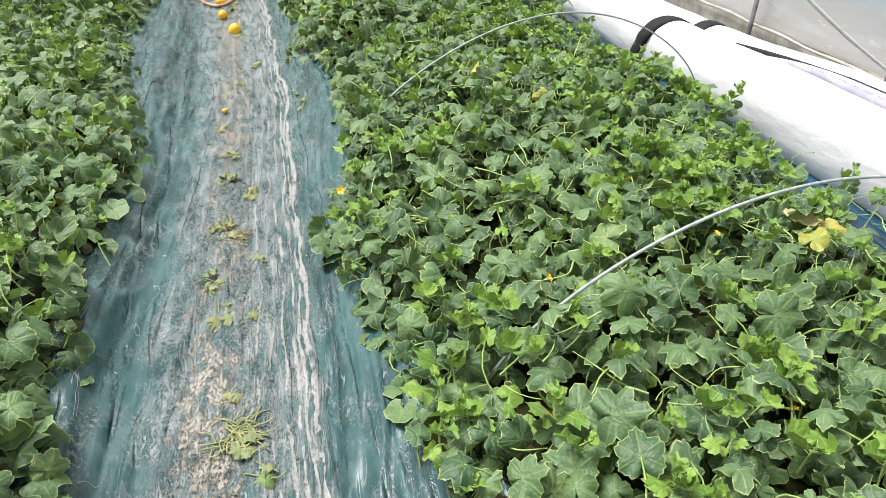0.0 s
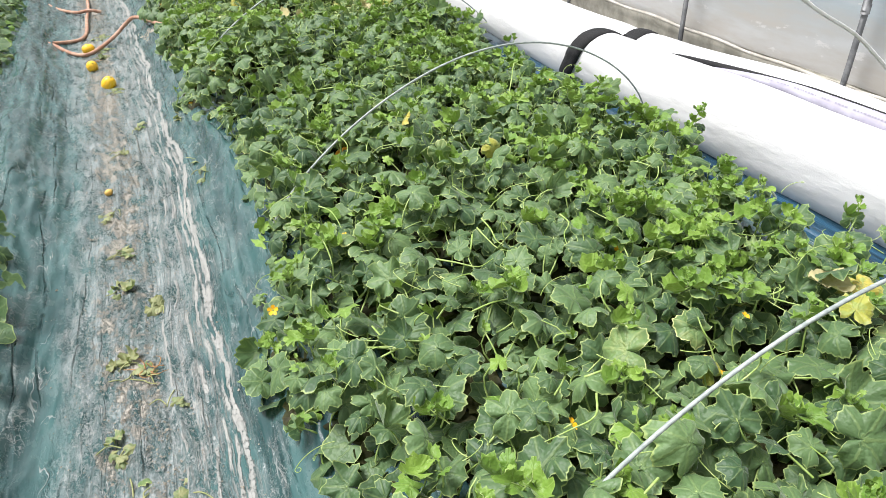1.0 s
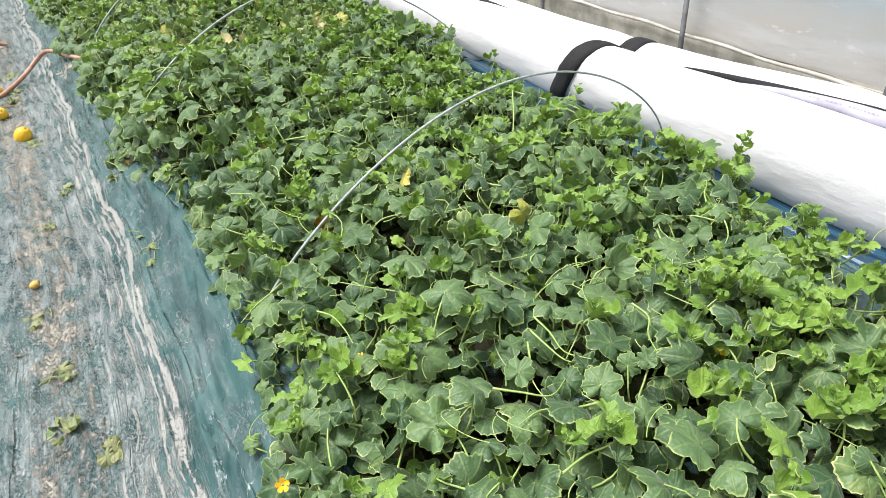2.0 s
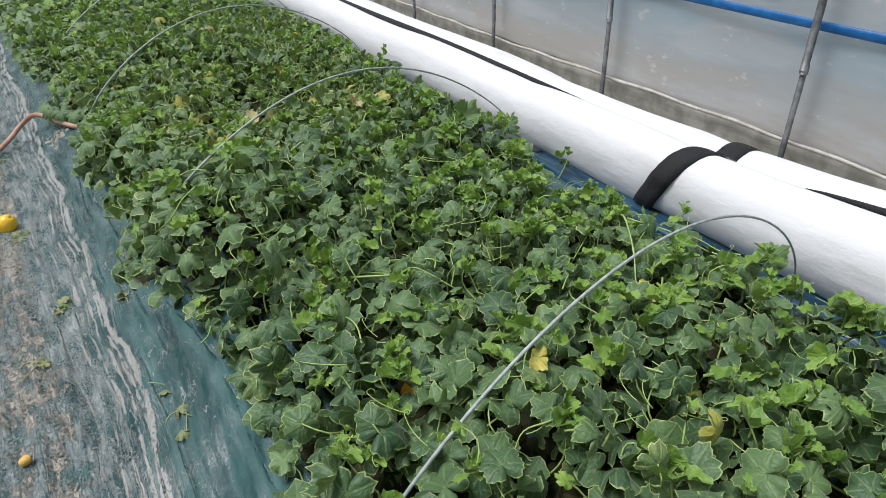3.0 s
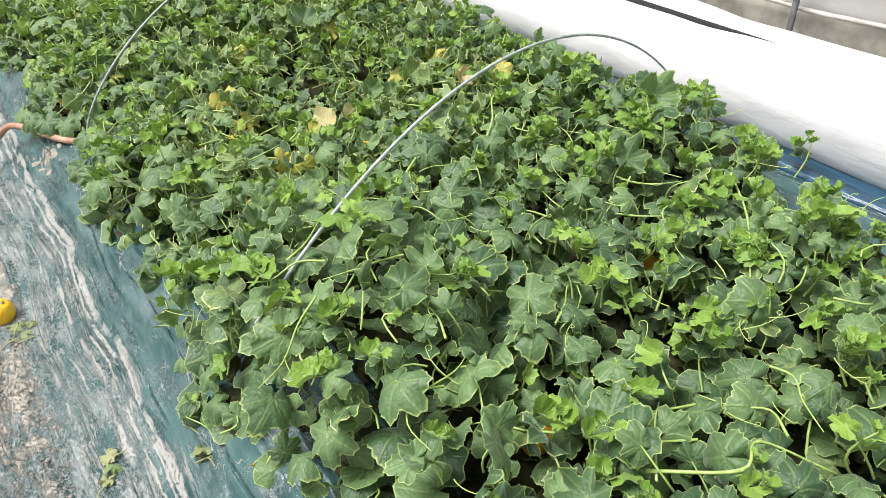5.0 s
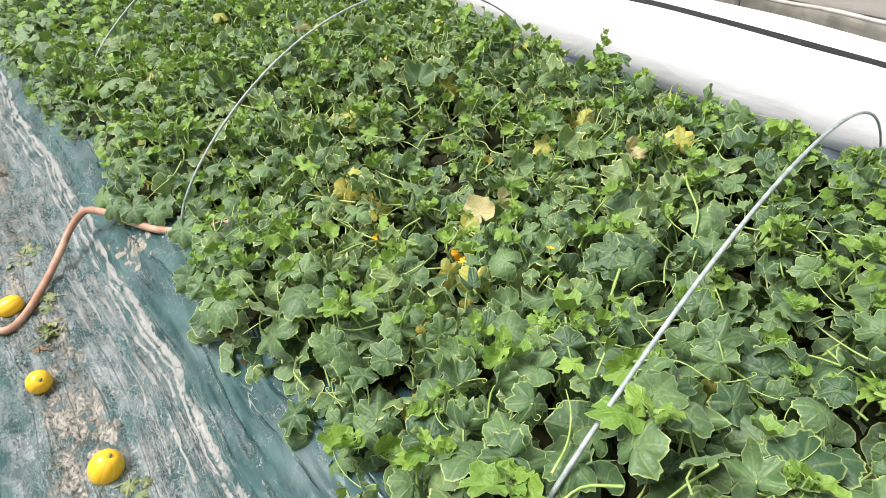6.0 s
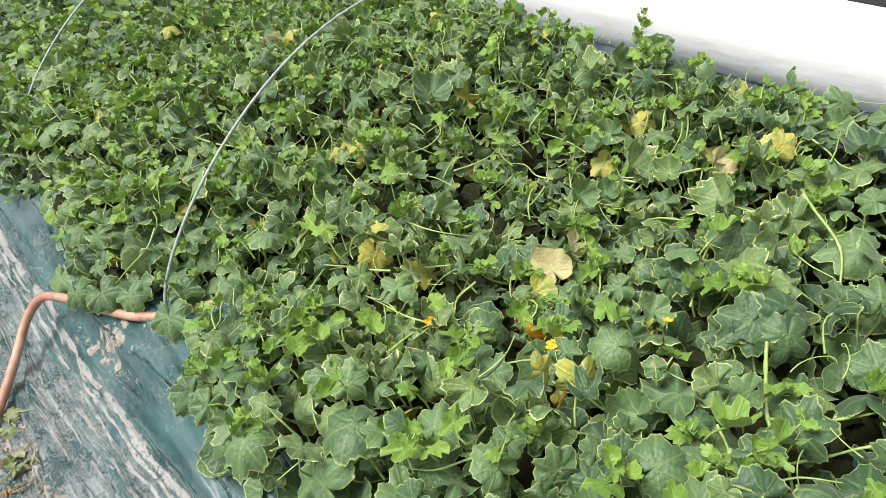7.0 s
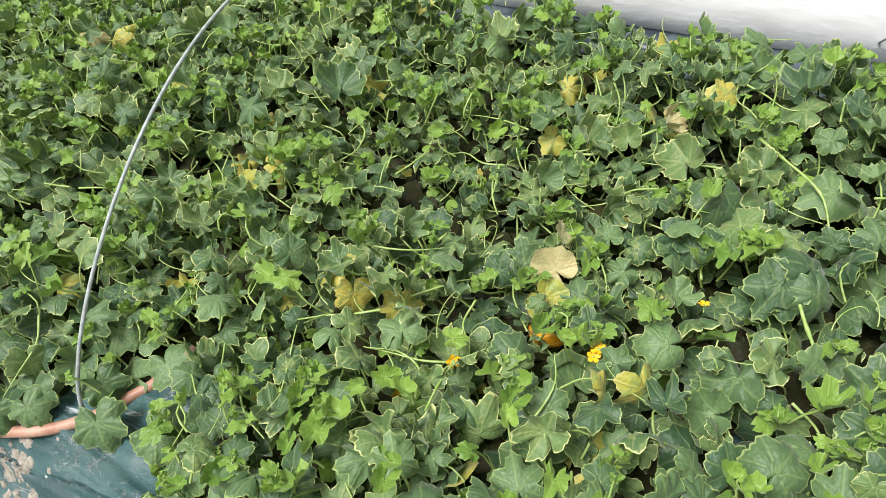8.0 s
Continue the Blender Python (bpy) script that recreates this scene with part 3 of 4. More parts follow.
def blanket():
    thing = empty("blanket_roll", (2.1, 3, 0.05))
    shift = pose(-2.1, -3, -0.05)
    made = {}
    for name, c in (("front_roll", (2.145, 0.19, 0.13, 0.165, 1)), ("back_fold", (2.385, 0.15, 0.18, 0.165, 2))):
        v, f, w, ys = lobe(*c)
        b = Batch()
        b.add(v, f)
        part(name, b.mesh(name, [FLEECE]), thing, m=shift)
        made[name] = (v.reshape(len(ys), len(w), 3), ys, c)
    for name, a0, a1, sk in (("front_roll", 52, 215, 0.15), ("back_fold", 20, 118, 0.02)):
        v, ys, c = made[name]
        rows = []
        for a in np.radians(np.linspace(a0, a1, 22)):
            s = (a - math.radians(a0)) / math.radians(a1 - a0)
            yc = 3.28 + sk * s ** 1.4 if name == "front_roll" else 3.285
            k = int(round(a / (2 * math.pi) * 36)) % 36
            i = int(np.argmin(abs(ys - yc)))
            centre = v[i].mean(0)
            for o, e in ((-0.052, -0.004), (-0.05, 0.009), (-0.02, 0.013), (0.02, 0.013), (0.05, 0.009), (0.052, -0.004)):
                ring = np.array([v[i, k - 1], v[i, k], v[i, (k + 1) % 36]])
                rad = np.linalg.norm((ring - centre)[:, [0, 2]], axis=1).max() + e
                rows.append((centre[0] + rad * math.cos(a), yc + o, centre[2] + rad * math.sin(a)))
        b = Batch()
        b.add(rows, grid(6, 22))
        part("strap", b.mesh("strap", [BLACK]), thing, "black padded webbing strap", shift)
    for y0, y1, wide in ((1.6, 2.9, 0.017), (4.0, 7.6, 0.026), (8.5, 11, 0.03)):
        ys = np.linspace(y0, y1, 40)
        mid = np.array([(2.255 + 0.02 * noise.noise((y * 0.6, 1, 4)), y, 0.312 + float(np.interp(y, (1.5, 2.1, 2.4, 2.84, 3.0), (0.11, 0.09, 0.065, 0.025, 0.0))) + 0.006 * noise.noise((y, 3, 1))) for y in ys])
        v, f, uv = tube(mid, np.maximum(0.002, wide * np.sin(np.linspace(0, np.pi, 40)) ** 0.6), 10)
        b = Batch()
        b.add(v, f, uv)
        part("dark_lining", b.mesh("dark_lining", [BLACK]), thing, "black lining showing in the open fold", shift)
    ys = np.linspace(0.6, 2.62, 30)
    thick = np.maximum(0.002, 0.034 * np.sin(np.linspace(0, np.pi, 30)) ** 0.7)
    mid = np.array([(2.228, y, 0.318 + 0.075 * float(smooth(np.array(-y), -3.05, -2.1))) for y in ys])
    v, f, uv = tube(mid, thick, 10)
    b = Batch()
    b.add(v, f, uv)
    lining = part("pale_lining", b.mesh("pale_lining", [LILAC]), thing, "pale lilac lining with faded print", shift)
    r = random.Random(4)
    y = 1.2
    while y < 2.3:
        w = r.uniform(0.004, 0.011)
        x, t = 2.228, float(np.interp(y, ys, thick)) + 0.001
        z = 0.318 + 0.075 * float(smooth(np.array(-y), -3.05, -2.1))
        q = [(x + t * math.cos(e), yy, z + t * math.sin(e)) for e, yy in ((2.46, y), (2.3, y), (2.3, y + w), (2.46, y + w))]
        b = Batch()
        b.add(q, [(0, 1, 2), (0, 2, 3)])
        part("print_bar", b.mesh("print_bar", [PRINT]), lining, m=Matrix())
        y += w + r.choice((0.005, 0.007, 0.007, 0.024))
    return tagged(thing, "long white insulating blanket rolled up along the wall", "blanket roll")


blanket()


def side_sheet(name, y0, y1, skin, label):
    ys, s = np.arange(y0, y1, 0.06), np.linspace(0, 1, 13)
    v = []
    for y in ys:
        e = 0.03 * noise.noise((y * 1.1, 5, 0))
        for t in s:
            x = 1.86 + e + t * 0.3
            z = 0.115 - 0.05 * t + 0.03 * max(0.0, math.sin(t * 11 + 0.6 * noise.noise((y, 2, 2)))) * (1 - t) + 0.006 * noise.noise((x * 30, y * 3, 0))
            v.append((x, y, z))
    b = Batch()
    b.add(v, grid(len(s), len(ys)))
    ob = part(name, b.mesh(name, [skin]))
    mod = ob.modifiers.new("thick", "SOLIDIFY")
    mod.thickness = 0.004
    tagged(ob, label, "plastic sheet")


side_sheet("blue_sheet", -1.0, 4.15, BLUE, "folded blue plastic sheet lying under the blanket roll")
side_sheet("grey_sheet", 4.12, 13, GREY, "dull grey-blue plastic sheet under the blanket roll")


# ---- leaves ----
LOBES = ((-180, 0.14), (-170, 0.52), (-152, 0.8), (-134, 0.85), (-116, 0.93), (-103, 0.89), (-88, 0.81), (-72, 0.93), (-58, 0.99), (-44, 0.94), (-30, 0.82), (-14, 0.97), (0, 1.04), (14, 0.97), (30, 0.82), (44, 0.94), (58, 0.99), (72, 0.93), (88, 0.81), (103, 0.89), (116, 0.93), (134, 0.85), (152, 0.8), (170, 0.52), (180, 0.14))


def leaf_form(n, rings, seed, cup, wave, teeth, deep=0.0, narrow=1.0, fold=None, roll=0.0):
    """Verts, triangles and uv of a five-lobed vine leaf on its stalk's end; the tip points to +y."""
    r = random.Random(seed)
    shift = [1 + r.uniform(-0.07, 0.07) for _ in LOBES]
    shift[-1] = shift[0]
    ph = r.uniform(0, 6.28)
    fold = r.uniform(-0.3, 0.45) if fold is None else fold
    ka = np.array([a for a, _ in LOBES], float)
    kr = np.array([q * s * (1 - deep * (k in (6, 10, 14, 18))) for k, ((_, q), s) in enumerate(zip(LOBES, shift))])
    ang = np.linspace(-180, 180, n)
    at = np.clip(np.searchsorted(ka, ang, "right") - 1, 0, len(ka) - 2)
    mix = (ang - ka[at]) / (ka[at + 1] - ka[at])
    mix = mix * 0.6 + 0.4 * mix * mix * (3 - 2 * mix)
    rad = kr[at] * (1 - mix) + kr[at + 1] * mix
    rad = rad * (1 + teeth * np.where(np.arange(n) % 2 == 0, 1, -1))
    v, uv = [(0, 0, 0)], [(0.5, 0)]
    for q in rings:
        for a, s in zip(np.radians(ang), rad):
            d = q * s
            x, y = d * math.sin(a), d * math.cos(a)
            ridge = abs(math.sin(2.95 * a)) * 0.085 * d * (1.25 - 0.6 * q) + 0.014 * math.sin(17 * a + ph) * q * q
            z = ridge - cup * d * d + wave * q ** 3 * math.sin(5 * a + ph) + 0.5 * wave * q ** 3 * math.sin(9 * a + 2 * ph) - fold * abs(x) * 0.6 + fold * 0.2 * y - roll * max(0.0, q - 0.62) ** 1.5 * (1.3 + math.sin(3 * a + 2 * ph))
            v.append((x, y, z))
            uv.append((a / (2 * math.pi) + 0.5, q))
    f = [(0, 1 + i + 1, 1 + i) for i in range(n - 1)]
    for k in range(len(rings) - 1):
        o, p = 1 + k * n, 1 + (k + 1) * n
        for i in range(n - 1):
            f += [(o + i, o + i + 1, p + i + 1), (o + i, p + i + 1, p + i)]
    v = np.array(v) * (narrow, 1, 1)
    return v, np.array(f)[:, ::-1], np.array(uv)


RINGS = (0.3, 0.6, 0.86, 1.0)
FINE = [leaf_form(45, RINGS, s, c, w, 0.036, 0.03 + 0.07 * (s % 4), 0.9 + 0.05 * (s % 3), roll=r) for s, c, w, r in ((1, 0.2, 0.07, 0.3), (2, 0.3, 0.1, 0.6), (3, 0.0, 0.1, 0.7), (4, 0.45, 0.08, 0.3), (5, 0.22, 0.14, 0.5), (6, -0.22, 0.1, 0.4), (7, 0.5, 0.11, 0.5), (8, 0.28, 0.07, 0.8), (9, 0.1, 0.15, 0.3), (10, -0.12, 0.12, 0.8), (16, 0.2, 0.1, 0.2), (17, 0.05, 0.07, 0.6), (18, 0.6, 0.09, 0.4), (19, 0.35, 0.12, 0.7))]
CURLED = [leaf_form(45, RINGS, s, c, w, 0.035, 0.07 * (s % 4)) for s, c, w in ((11, 0.5, 0.24), (12, -0.9, 0.22), (13, -0.65, 0.26), (14, 0.1, 0.32), (15, -0.55, 0.3))]
SPROUT = [leaf_form(27, (0.5, 1.0), s, c, 0.14, 0.04, 0.16, 0.72, f) for s, c, f in ((31, -0.3, -0.9), (32, -0.6, -0.5), (33, 0.2, -1.2), (34, 0.4, -0.3))]
ROUND = leaf_form(45, RINGS, 41, -0.35, 0.1, 0.012, -0.18)
MIDDLE = [leaf_form(33, (0.5, 0.85, 1.0), s, c, 0.09, 0.025, 0.06, roll=0.4) for s, c in ((26, 0.25), (27, 0.4), (28, 0.05), (29, -0.15))]
PLAIN = [leaf_form(21, (0.6, 1.0), s, c, 0.09, 0.0) for s, c in ((21, 0.25), (22, 0.4), (23, 0.1), (24, -0.05))]


def stance(p, n, heading, dip, size):
    """Rotation and scale that set a leaf at p with normal n, its tip towards heading and dipping."""
    n = n / np.linalg.norm(n)
    f = np.array([math.cos(heading), math.sin(heading), 0.0])
    f = f - n * (f @ n)
    f /= np.linalg.norm(f)
    c, s = math.cos(dip), math.sin(dip)
    f, n = f * c - n * s, n * c + f * s
    return np.stack([np.cross(f, n), f, n], 1) * size


def height(x, y, d):
    """Top of the foliage over the film; d: distance in from the bed's edge."""
    a = noise.noise((x * 1.6, y * 1.6, 11)) * 0.035 + noise.noise((x * 4.5, y * 4.5, 21)) * 0.03
    h = 0.07 + 0.125 * min(1.0, max(0.0, d) / 0.22) ** 0.7 + a
    h -= 0.075 * math.exp(-(((x - 1.05) / 0.55) ** 2 + ((y - 4.98) / 0.42) ** 2))
    h += 0.155 * math.exp(-(((x - 0.38) / 0.25) ** 2 + ((y - 3.93) / 0.28) ** 2))
    h += 0.06 * math.exp(-(((x - 0.5) / 0.2) ** 2 + ((y - 4.13) / 0.2) ** 2))
    h += 0.05 * math.exp(-(((x - 0.62) / 0.2) ** 2 + ((y - 1.05) / 0.25) ** 2))
    h += 0.06 * math.exp(-(((x - 0.85) / 0.35) ** 2 + ((y - 2.4) / 0.4) ** 2))
    h -= 0.12 * math.exp(-(((x - 1.74) / 0.15) ** 2 + ((y - 3.52) / 0.22) ** 2))
    return max(0.03, h)


class Plant:
    def __init__(self, side, k):
        self.side, self.k = side, k
        self.leaf, self.stalk, self.curl, self.single, self.flowers = Batch(), Batch(), Batch(), [], []


STEP = 0.5
plants = {}


def plant_at(side, y):
    k = int(math.floor(y / STEP))
    if (side, k) not in plants:
        plants[side, k] = Plant(side, k)
    return plants[side, k]


LEAVES = [LEAF, YOUNG, AGED, DRIED, PALE, DEAD_SHADE]


def set_leaf(plant, form, p, m, slot, single=False):
    v, f, uv = form
    if single:
        plant.single.append((form, p, m, slot))
    else:
        plant.leaf.add(v @ m.T + p, f, uv, slot)


def stalk(plant, p, q, r0, r1, sag=0.02, sides=4, steps=4):
    p, q = np.asarray(p, float), np.asarray(q, float)
    side = np.array([rng.normal() * sag, rng.normal() * sag, sag * 0.5])
    s = np.linspace(0, 1, steps)[:, None]
    pts = p * (1 - s) + q * s + side * np.sin(s * np.pi)
    plant.stalk.add(*tube(pts, np.linspace(r0, r1, steps), sides, False))


def bed(side, x_lo, x_hi, y0, y1):
    """Fill a bed with three storeys of leaves on their stalks."""
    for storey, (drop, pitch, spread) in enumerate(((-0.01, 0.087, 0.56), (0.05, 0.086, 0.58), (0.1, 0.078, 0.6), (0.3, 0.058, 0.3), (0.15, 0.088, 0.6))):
        y = y0
        while y < y1:
            rear = smooth(np.array(y), 3.9, 4.9) if side == "right" else 0.0
            rear = float(rear)
            scale = 1.0 - 0.13 * rear
            far = y > 7.4 or (side == "left" and y > 5.6)
            step = pitch * scale * (1.25 if far else 1.0)
            lo, hi = x_lo(y), x_hi(y)
            x = lo + rng.uniform(0, step)
            while x < hi:
                px, py = x + rng.normal() * step * 0.3, y + rng.normal() * step * 0.3
                x += step
                lo2, hi2 = x_lo(py), x_hi(py)
                if px < lo2 - 0.02 or px > hi2 + 0.02:
                    continue
                if side == "right" and storey < 3 and math.hypot(px - 0.7, py - 4.775) < 0.05:
                    continue
                if side == "right" and storey < 2 and (noise.noise((px * 6, py * 6, 40)) < -0.42 or math.hypot(px - 0.95, py - 4.54) < 0.075 or math.hypot(px - 0.86, py - 4.36) < 0.085 or math.hypot(px - 0.77, py - 4.26) < 0.075):
                    continue
                if side == "right" and px < 0.32 and abs(py - 5.53 - 0.9 * max(0.0, 0.2 - px)) < 0.1:
                    continue
                d = min(px - lo2, hi2 - px)
                h = height(px, py, d)
                z0 = float(land(np.array(px), np.array(py)))
                z = z0 + h - drop * min(1, h / 0.15) + rng.normal() * 0.025
                z = max(z, z0 + 0.025) if storey != 3 else z0 + rng.uniform(0.006, 0.03)
                out = np.zeros(2)
                if d < 0.12:
                    out[0] = (-1 if px - lo2 < hi2 - px else 1) * (0.55 - d * 4)
                n = np.array([rng.normal() * spread + out[0], rng.normal() * spread - 0.22, 1.0])
                heading = 1.25 + rng.normal() * 1.05 if abs(out[0]) < 0.1 else (math.pi if out[0] < 0 else 0) + rng.normal() * 0.8
                size = (0.0485 + 0.0115 * rng.normal()) * (1 - (1 - scale) * math.exp(-((px - 1.05) / 0.65) ** 4) if side == "right" else 1.08)
                size = min(max(size, 0.026), 0.07) * (1 if storey == 0 else 0.92)
                young = rng.random() < (0.14 + 0.34 * float(smooth(np.array(y), 4.4, 6.4)) if side == "right" else 0.24) * (1 if storey == 0 else 0.4)
                slot = 1 if young else 0
                if young:
                    size *= 0.62
                    z += 0.02
                if storey and rng.random() < 0.005 + 0.035 * rear and d > 0.12:
                    slot = 2
                # Lowest storey: dead leaves, coloured near-black to put shade in the canopy gaps.
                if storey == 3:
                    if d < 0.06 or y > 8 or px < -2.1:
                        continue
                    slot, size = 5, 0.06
                if slot == 0 and rng.random() < 0.03 + 0.22 * rear + 0.4 * rear * math.exp(-((px - 1.0) / 0.7) ** 2 - ((py - 5.3) / 0.95) ** 2):
                    slot = 4
                m = stance(None, n, heading, rng.uniform(-0.3, 0.65), size)
                p = np.array([px, py, z])
                if far or storey >= 2:
                    form = PLAIN[rng.integers(len(PLAIN))]
                elif young:
                    form = SPROUT[rng.integers(len(SPROUT))]
                elif rng.random() < 0.06 + 0.75 * rear * math.exp(-((px - 1.05) / 0.65) ** 2) or rng.random() < 0.05:
                    form = CURLED[rng.integers(len(CURLED))]
                else:
                    form = (FINE if side == "right" or storey == 0 else MIDDLE)[rng.integers(4 if side == "left" and storey else len(FINE))]
                plant = plant_at(side, py)
                one = (storey < 2 and 0.6 < py < 7.0 if side == "right" else storey == 0 and 0.6 < py < 4.2 and px > -2.0) and slot in (0, 1, 4) and len(plant.single) < 290
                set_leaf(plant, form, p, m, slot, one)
                if storey < 2 and not far:
                    foot = p - m[:, 1] / size * rng.uniform(0.02, 0.06) + np.array([rng.normal() * 0.02, rng.normal() * 0.02, -rng.uniform(0.05, 0.1)])
                    foot[2] = max(foot[2], z0 + 0.01)
                    stalk(plant, foot, p, 0.0027, 0.002, 0.014, 4, 5)
            y += step


def far_edge(y):
    return np.interp(y, (1.1, 1.35, 2.0, 2.2, 2.45, 3.1, 3.32, 3.46, 3.58, 3.72, 3.88, 4.0, 4.4, 4.6, 5.2, 5.5, 6), (1.86, 1.7, 1.69, 1.85, 1.8, 1.79, 1.75, 1.64, 1.55, 1.6, 1.78, 1.84, 1.8, 1.77, 1.78, 1.8, 1.82))


bed("right", right_edge, far_edge, 0.1, 11.8)
bed("left", lambda y: -2.5, left_edge, 0.1, 8.6)


def top_of(x, y):
    d = min(x - float(right_edge(y)), 1.88 - x)
    return float(land(np.array(x), np.array(y))) + height(x, y, d)


def shoot(plant, x, y, z, tall, size, lean=(0.0, 0.0)):
    """A growing tip: a pale stem with small folded bright leaves, closest at its end."""
    foot, tip = np.array([x - lean[0], y - lean[1], z - 0.07]), np.array([x, y, z + tall])
    stalk(plant, foot, tip, 0.003, 0.0016, 0.01, 5, 6)
    k = rng.integers(4, 8)
    for i in range(k):
        s = 0.42 + 0.58 * (i / (k - 1)) ** 0.7
        p = foot * (1 - s) + tip * s
        a = i * 2.4 + rng.uniform(0, 0.8)
        own = size * (1.25 - 0.95 * (s - 0.42) / 0.58) * rng.uniform(0.75, 1.1)
        q = p + np.array([math.cos(a), math.sin(a), 0.6]) * own * 0.75
        stalk(plant, p, q, 0.0013, 0.001, 0.002, 3, 3)
        up = 0.35 + 1.3 * (s - 0.42)
        n = np.array([-math.cos(a) * up, -math.sin(a) * up, 0.9]) + rng.normal(size=3) * 0.25
        set_leaf(plant, SPROUT[rng.integers(4)] if i > 0 else FINE[rng.integers(len(FINE))], q, stance(None, n, a, rng.uniform(-0.2, 0.3), own), 1 if i > 0 else 0)


def runner(plant, x, y, z, heading, length):
    """A stretch of pale vine lying over the leaves."""
    k = max(4, int(length / 0.06))
    pts, p, a = [], np.array([x, y, z]), heading
    for i in range(k):
        pts.append(p.copy())
        a += rng.normal() * 0.45
        p = p + 0.06 * np.array([math.cos(a), math.sin(a), rng.normal() * 0.12])
        p[2] = 0.6 * p[2] + 0.4 * (top_of(p[0], p[1]) + 0.0 if plant.side == "right" else z)
    plant.stalk.add(*tube(spline(pts, 4), np.linspace(0.0029, 0.0011, (k - 1) * 4 + 1), 6, False))


def tendril(plant, p, heading, length):
    n = 26
    pts, q, a = [], np.array(p, float), heading
    up, coil = rng.uniform(0.2, 0.9), rng.uniform(0.1, 0.8)
    for i in range(n):
        s = i / n
        pts.append(q.copy())
        turn = 0.06 if s < 0.55 else coil
        a += turn * (1 if heading > 3 else -1)
        q = q + length / n * (1 if s < 0.55 else 0.45) * np.array([math.cos(a), math.sin(a), up * (0.6 - s)])
    plant.curl.add(*tube(pts, np.linspace(0.0014, 0.0007, n), 4, False))


for i in range(470):
    y = rng.uniform(0.4, 8.2)
    x = rng.uniform(float(right_edge(y)) + 0.05, float(far_edge(y)) - 0.06)
    rear = float(smooth(np.array(y), 3.9, 4.9))
    shoot(plant_at("right", y), x, y, top_of(x, y), rng.uniform(0.0, 0.07), rng.uniform(0.03, 0.054) * (1 - 0.2 * rear), (rng.normal() * 0.03, rng.normal() * 0.03))
for i in range(150):
    y = rng.uniform(4.6, 8.8)
    x = rng.uniform(float(right_edge(y)) + 0.05, 1.75)
    shoot(plant_at("right", y), x, y, top_of(x, y), rng.uniform(0.0, 0.05), rng.uniform(0.028, 0.046), (rng.normal() * 0.03, rng.normal() * 0.03))
for i in range(75):
    y = rng.uniform(1.4, 4.4)
    x = rng.uniform(1.15, float(far_edge(y)) - 0.04)
    shoot(plant_at("right", y), x, y, top_of(x, y), rng.uniform(0.01, 0.08), rng.uniform(0.032, 0.05), (rng.normal() * 0.03, rng.normal() * 0.03))
for i in range(150):
    y = rng.uniform(0.4, 7)
    x = rng.uniform(-2.0, float(left_edge(y)) - 0.05)
    shoot(plant_at("left", y), x, y, float(land(np.array(x), np.array(y))) + 0.2, rng.uniform(0.0, 0.05), rng.uniform(0.024, 0.042))
for x, y, z, tall, size in ((1.9, 2.28, 0.27, 0.09, 0.05), (1.9, 3.13, 0.2, 0.07, 0.05), (1.91, 3.79, 0.2, 0.05, 0.05), (1.81, 5.36, 0.27, 0.11, 0.05), (1.56, 4.71, 0.3, 0.08, 0.055), (1.7, 5.62, 0.28, 0.06, 0.05), (1.84, 1.55, 0.26, 0.08, 0.05), (1.86, 1.42, 0.26, 0.1, 0.05), (1.45, 3.1, 0.3, 0.08, 0.05), (1.6, 3.2, 0.28, 0.07, 0.05), (0.62, 4.3, 0.33, 0.06, 0.045), (1.02, 3.6, 0.33, 0.06, 0.045)):
    shoot(plant_at("right", y), x, y, z, tall, size * 0.72, (0.07 if x > 1.75 else 0.04, 0.02))
for i in range(210):
    y = rng.uniform(0.5, 7.2)
    x = rng.uniform(float(right_edge(y)) + 0.12, float(far_edge(y)) - 0.1)
    runner(plant_at("right", y), x, y, top_of(x, y) + rng.uniform(-0.02, 0.012), rng.uniform(0, 6.28), rng.uniform(0.12, 0.3))
for i in range(380):
    y = rng.uniform(0.5, 7.0)
    x = rng.uniform(float(right_edge(y)) + 0.03, 1.8)
    tendril(plant_at("right", y), (x, y, top_of(x, y)), rng.uniform(0, 6.28), rng.uniform(0.08, 0.2))
for i in range(50):
    y = rng.uniform(0.5, 5.0)
    x = rng.uniform(-1.8, float(left_edge(y)))
    tendril(plant_at("left", y), (x, y, float(land(np.array(x), np.array(y))) + 0.18), rng.uniform(0, 6.28), rng.uniform(0.08, 0.18))

def tired_leaves(rows):
    """Yellowing and dried leaves that stand out among the green."""
    for x, y, z, size, slot, heading, dip in rows:
        n = np.array([rng.normal() * 0.25 - 0.1, rng.normal() * 0.2 - 0.3, 1.0])
        z = max(z, top_of(x, y) + 0.012)
        set_leaf(plant_at("right", y), CURLED[rng.integers(5)] if slot == 3 and size < 0.055 else ROUND if slot == 3 else FINE[rng.integers(len(FINE))], np.array([x, y, z]), stance(None, n, heading, dip, size), slot)


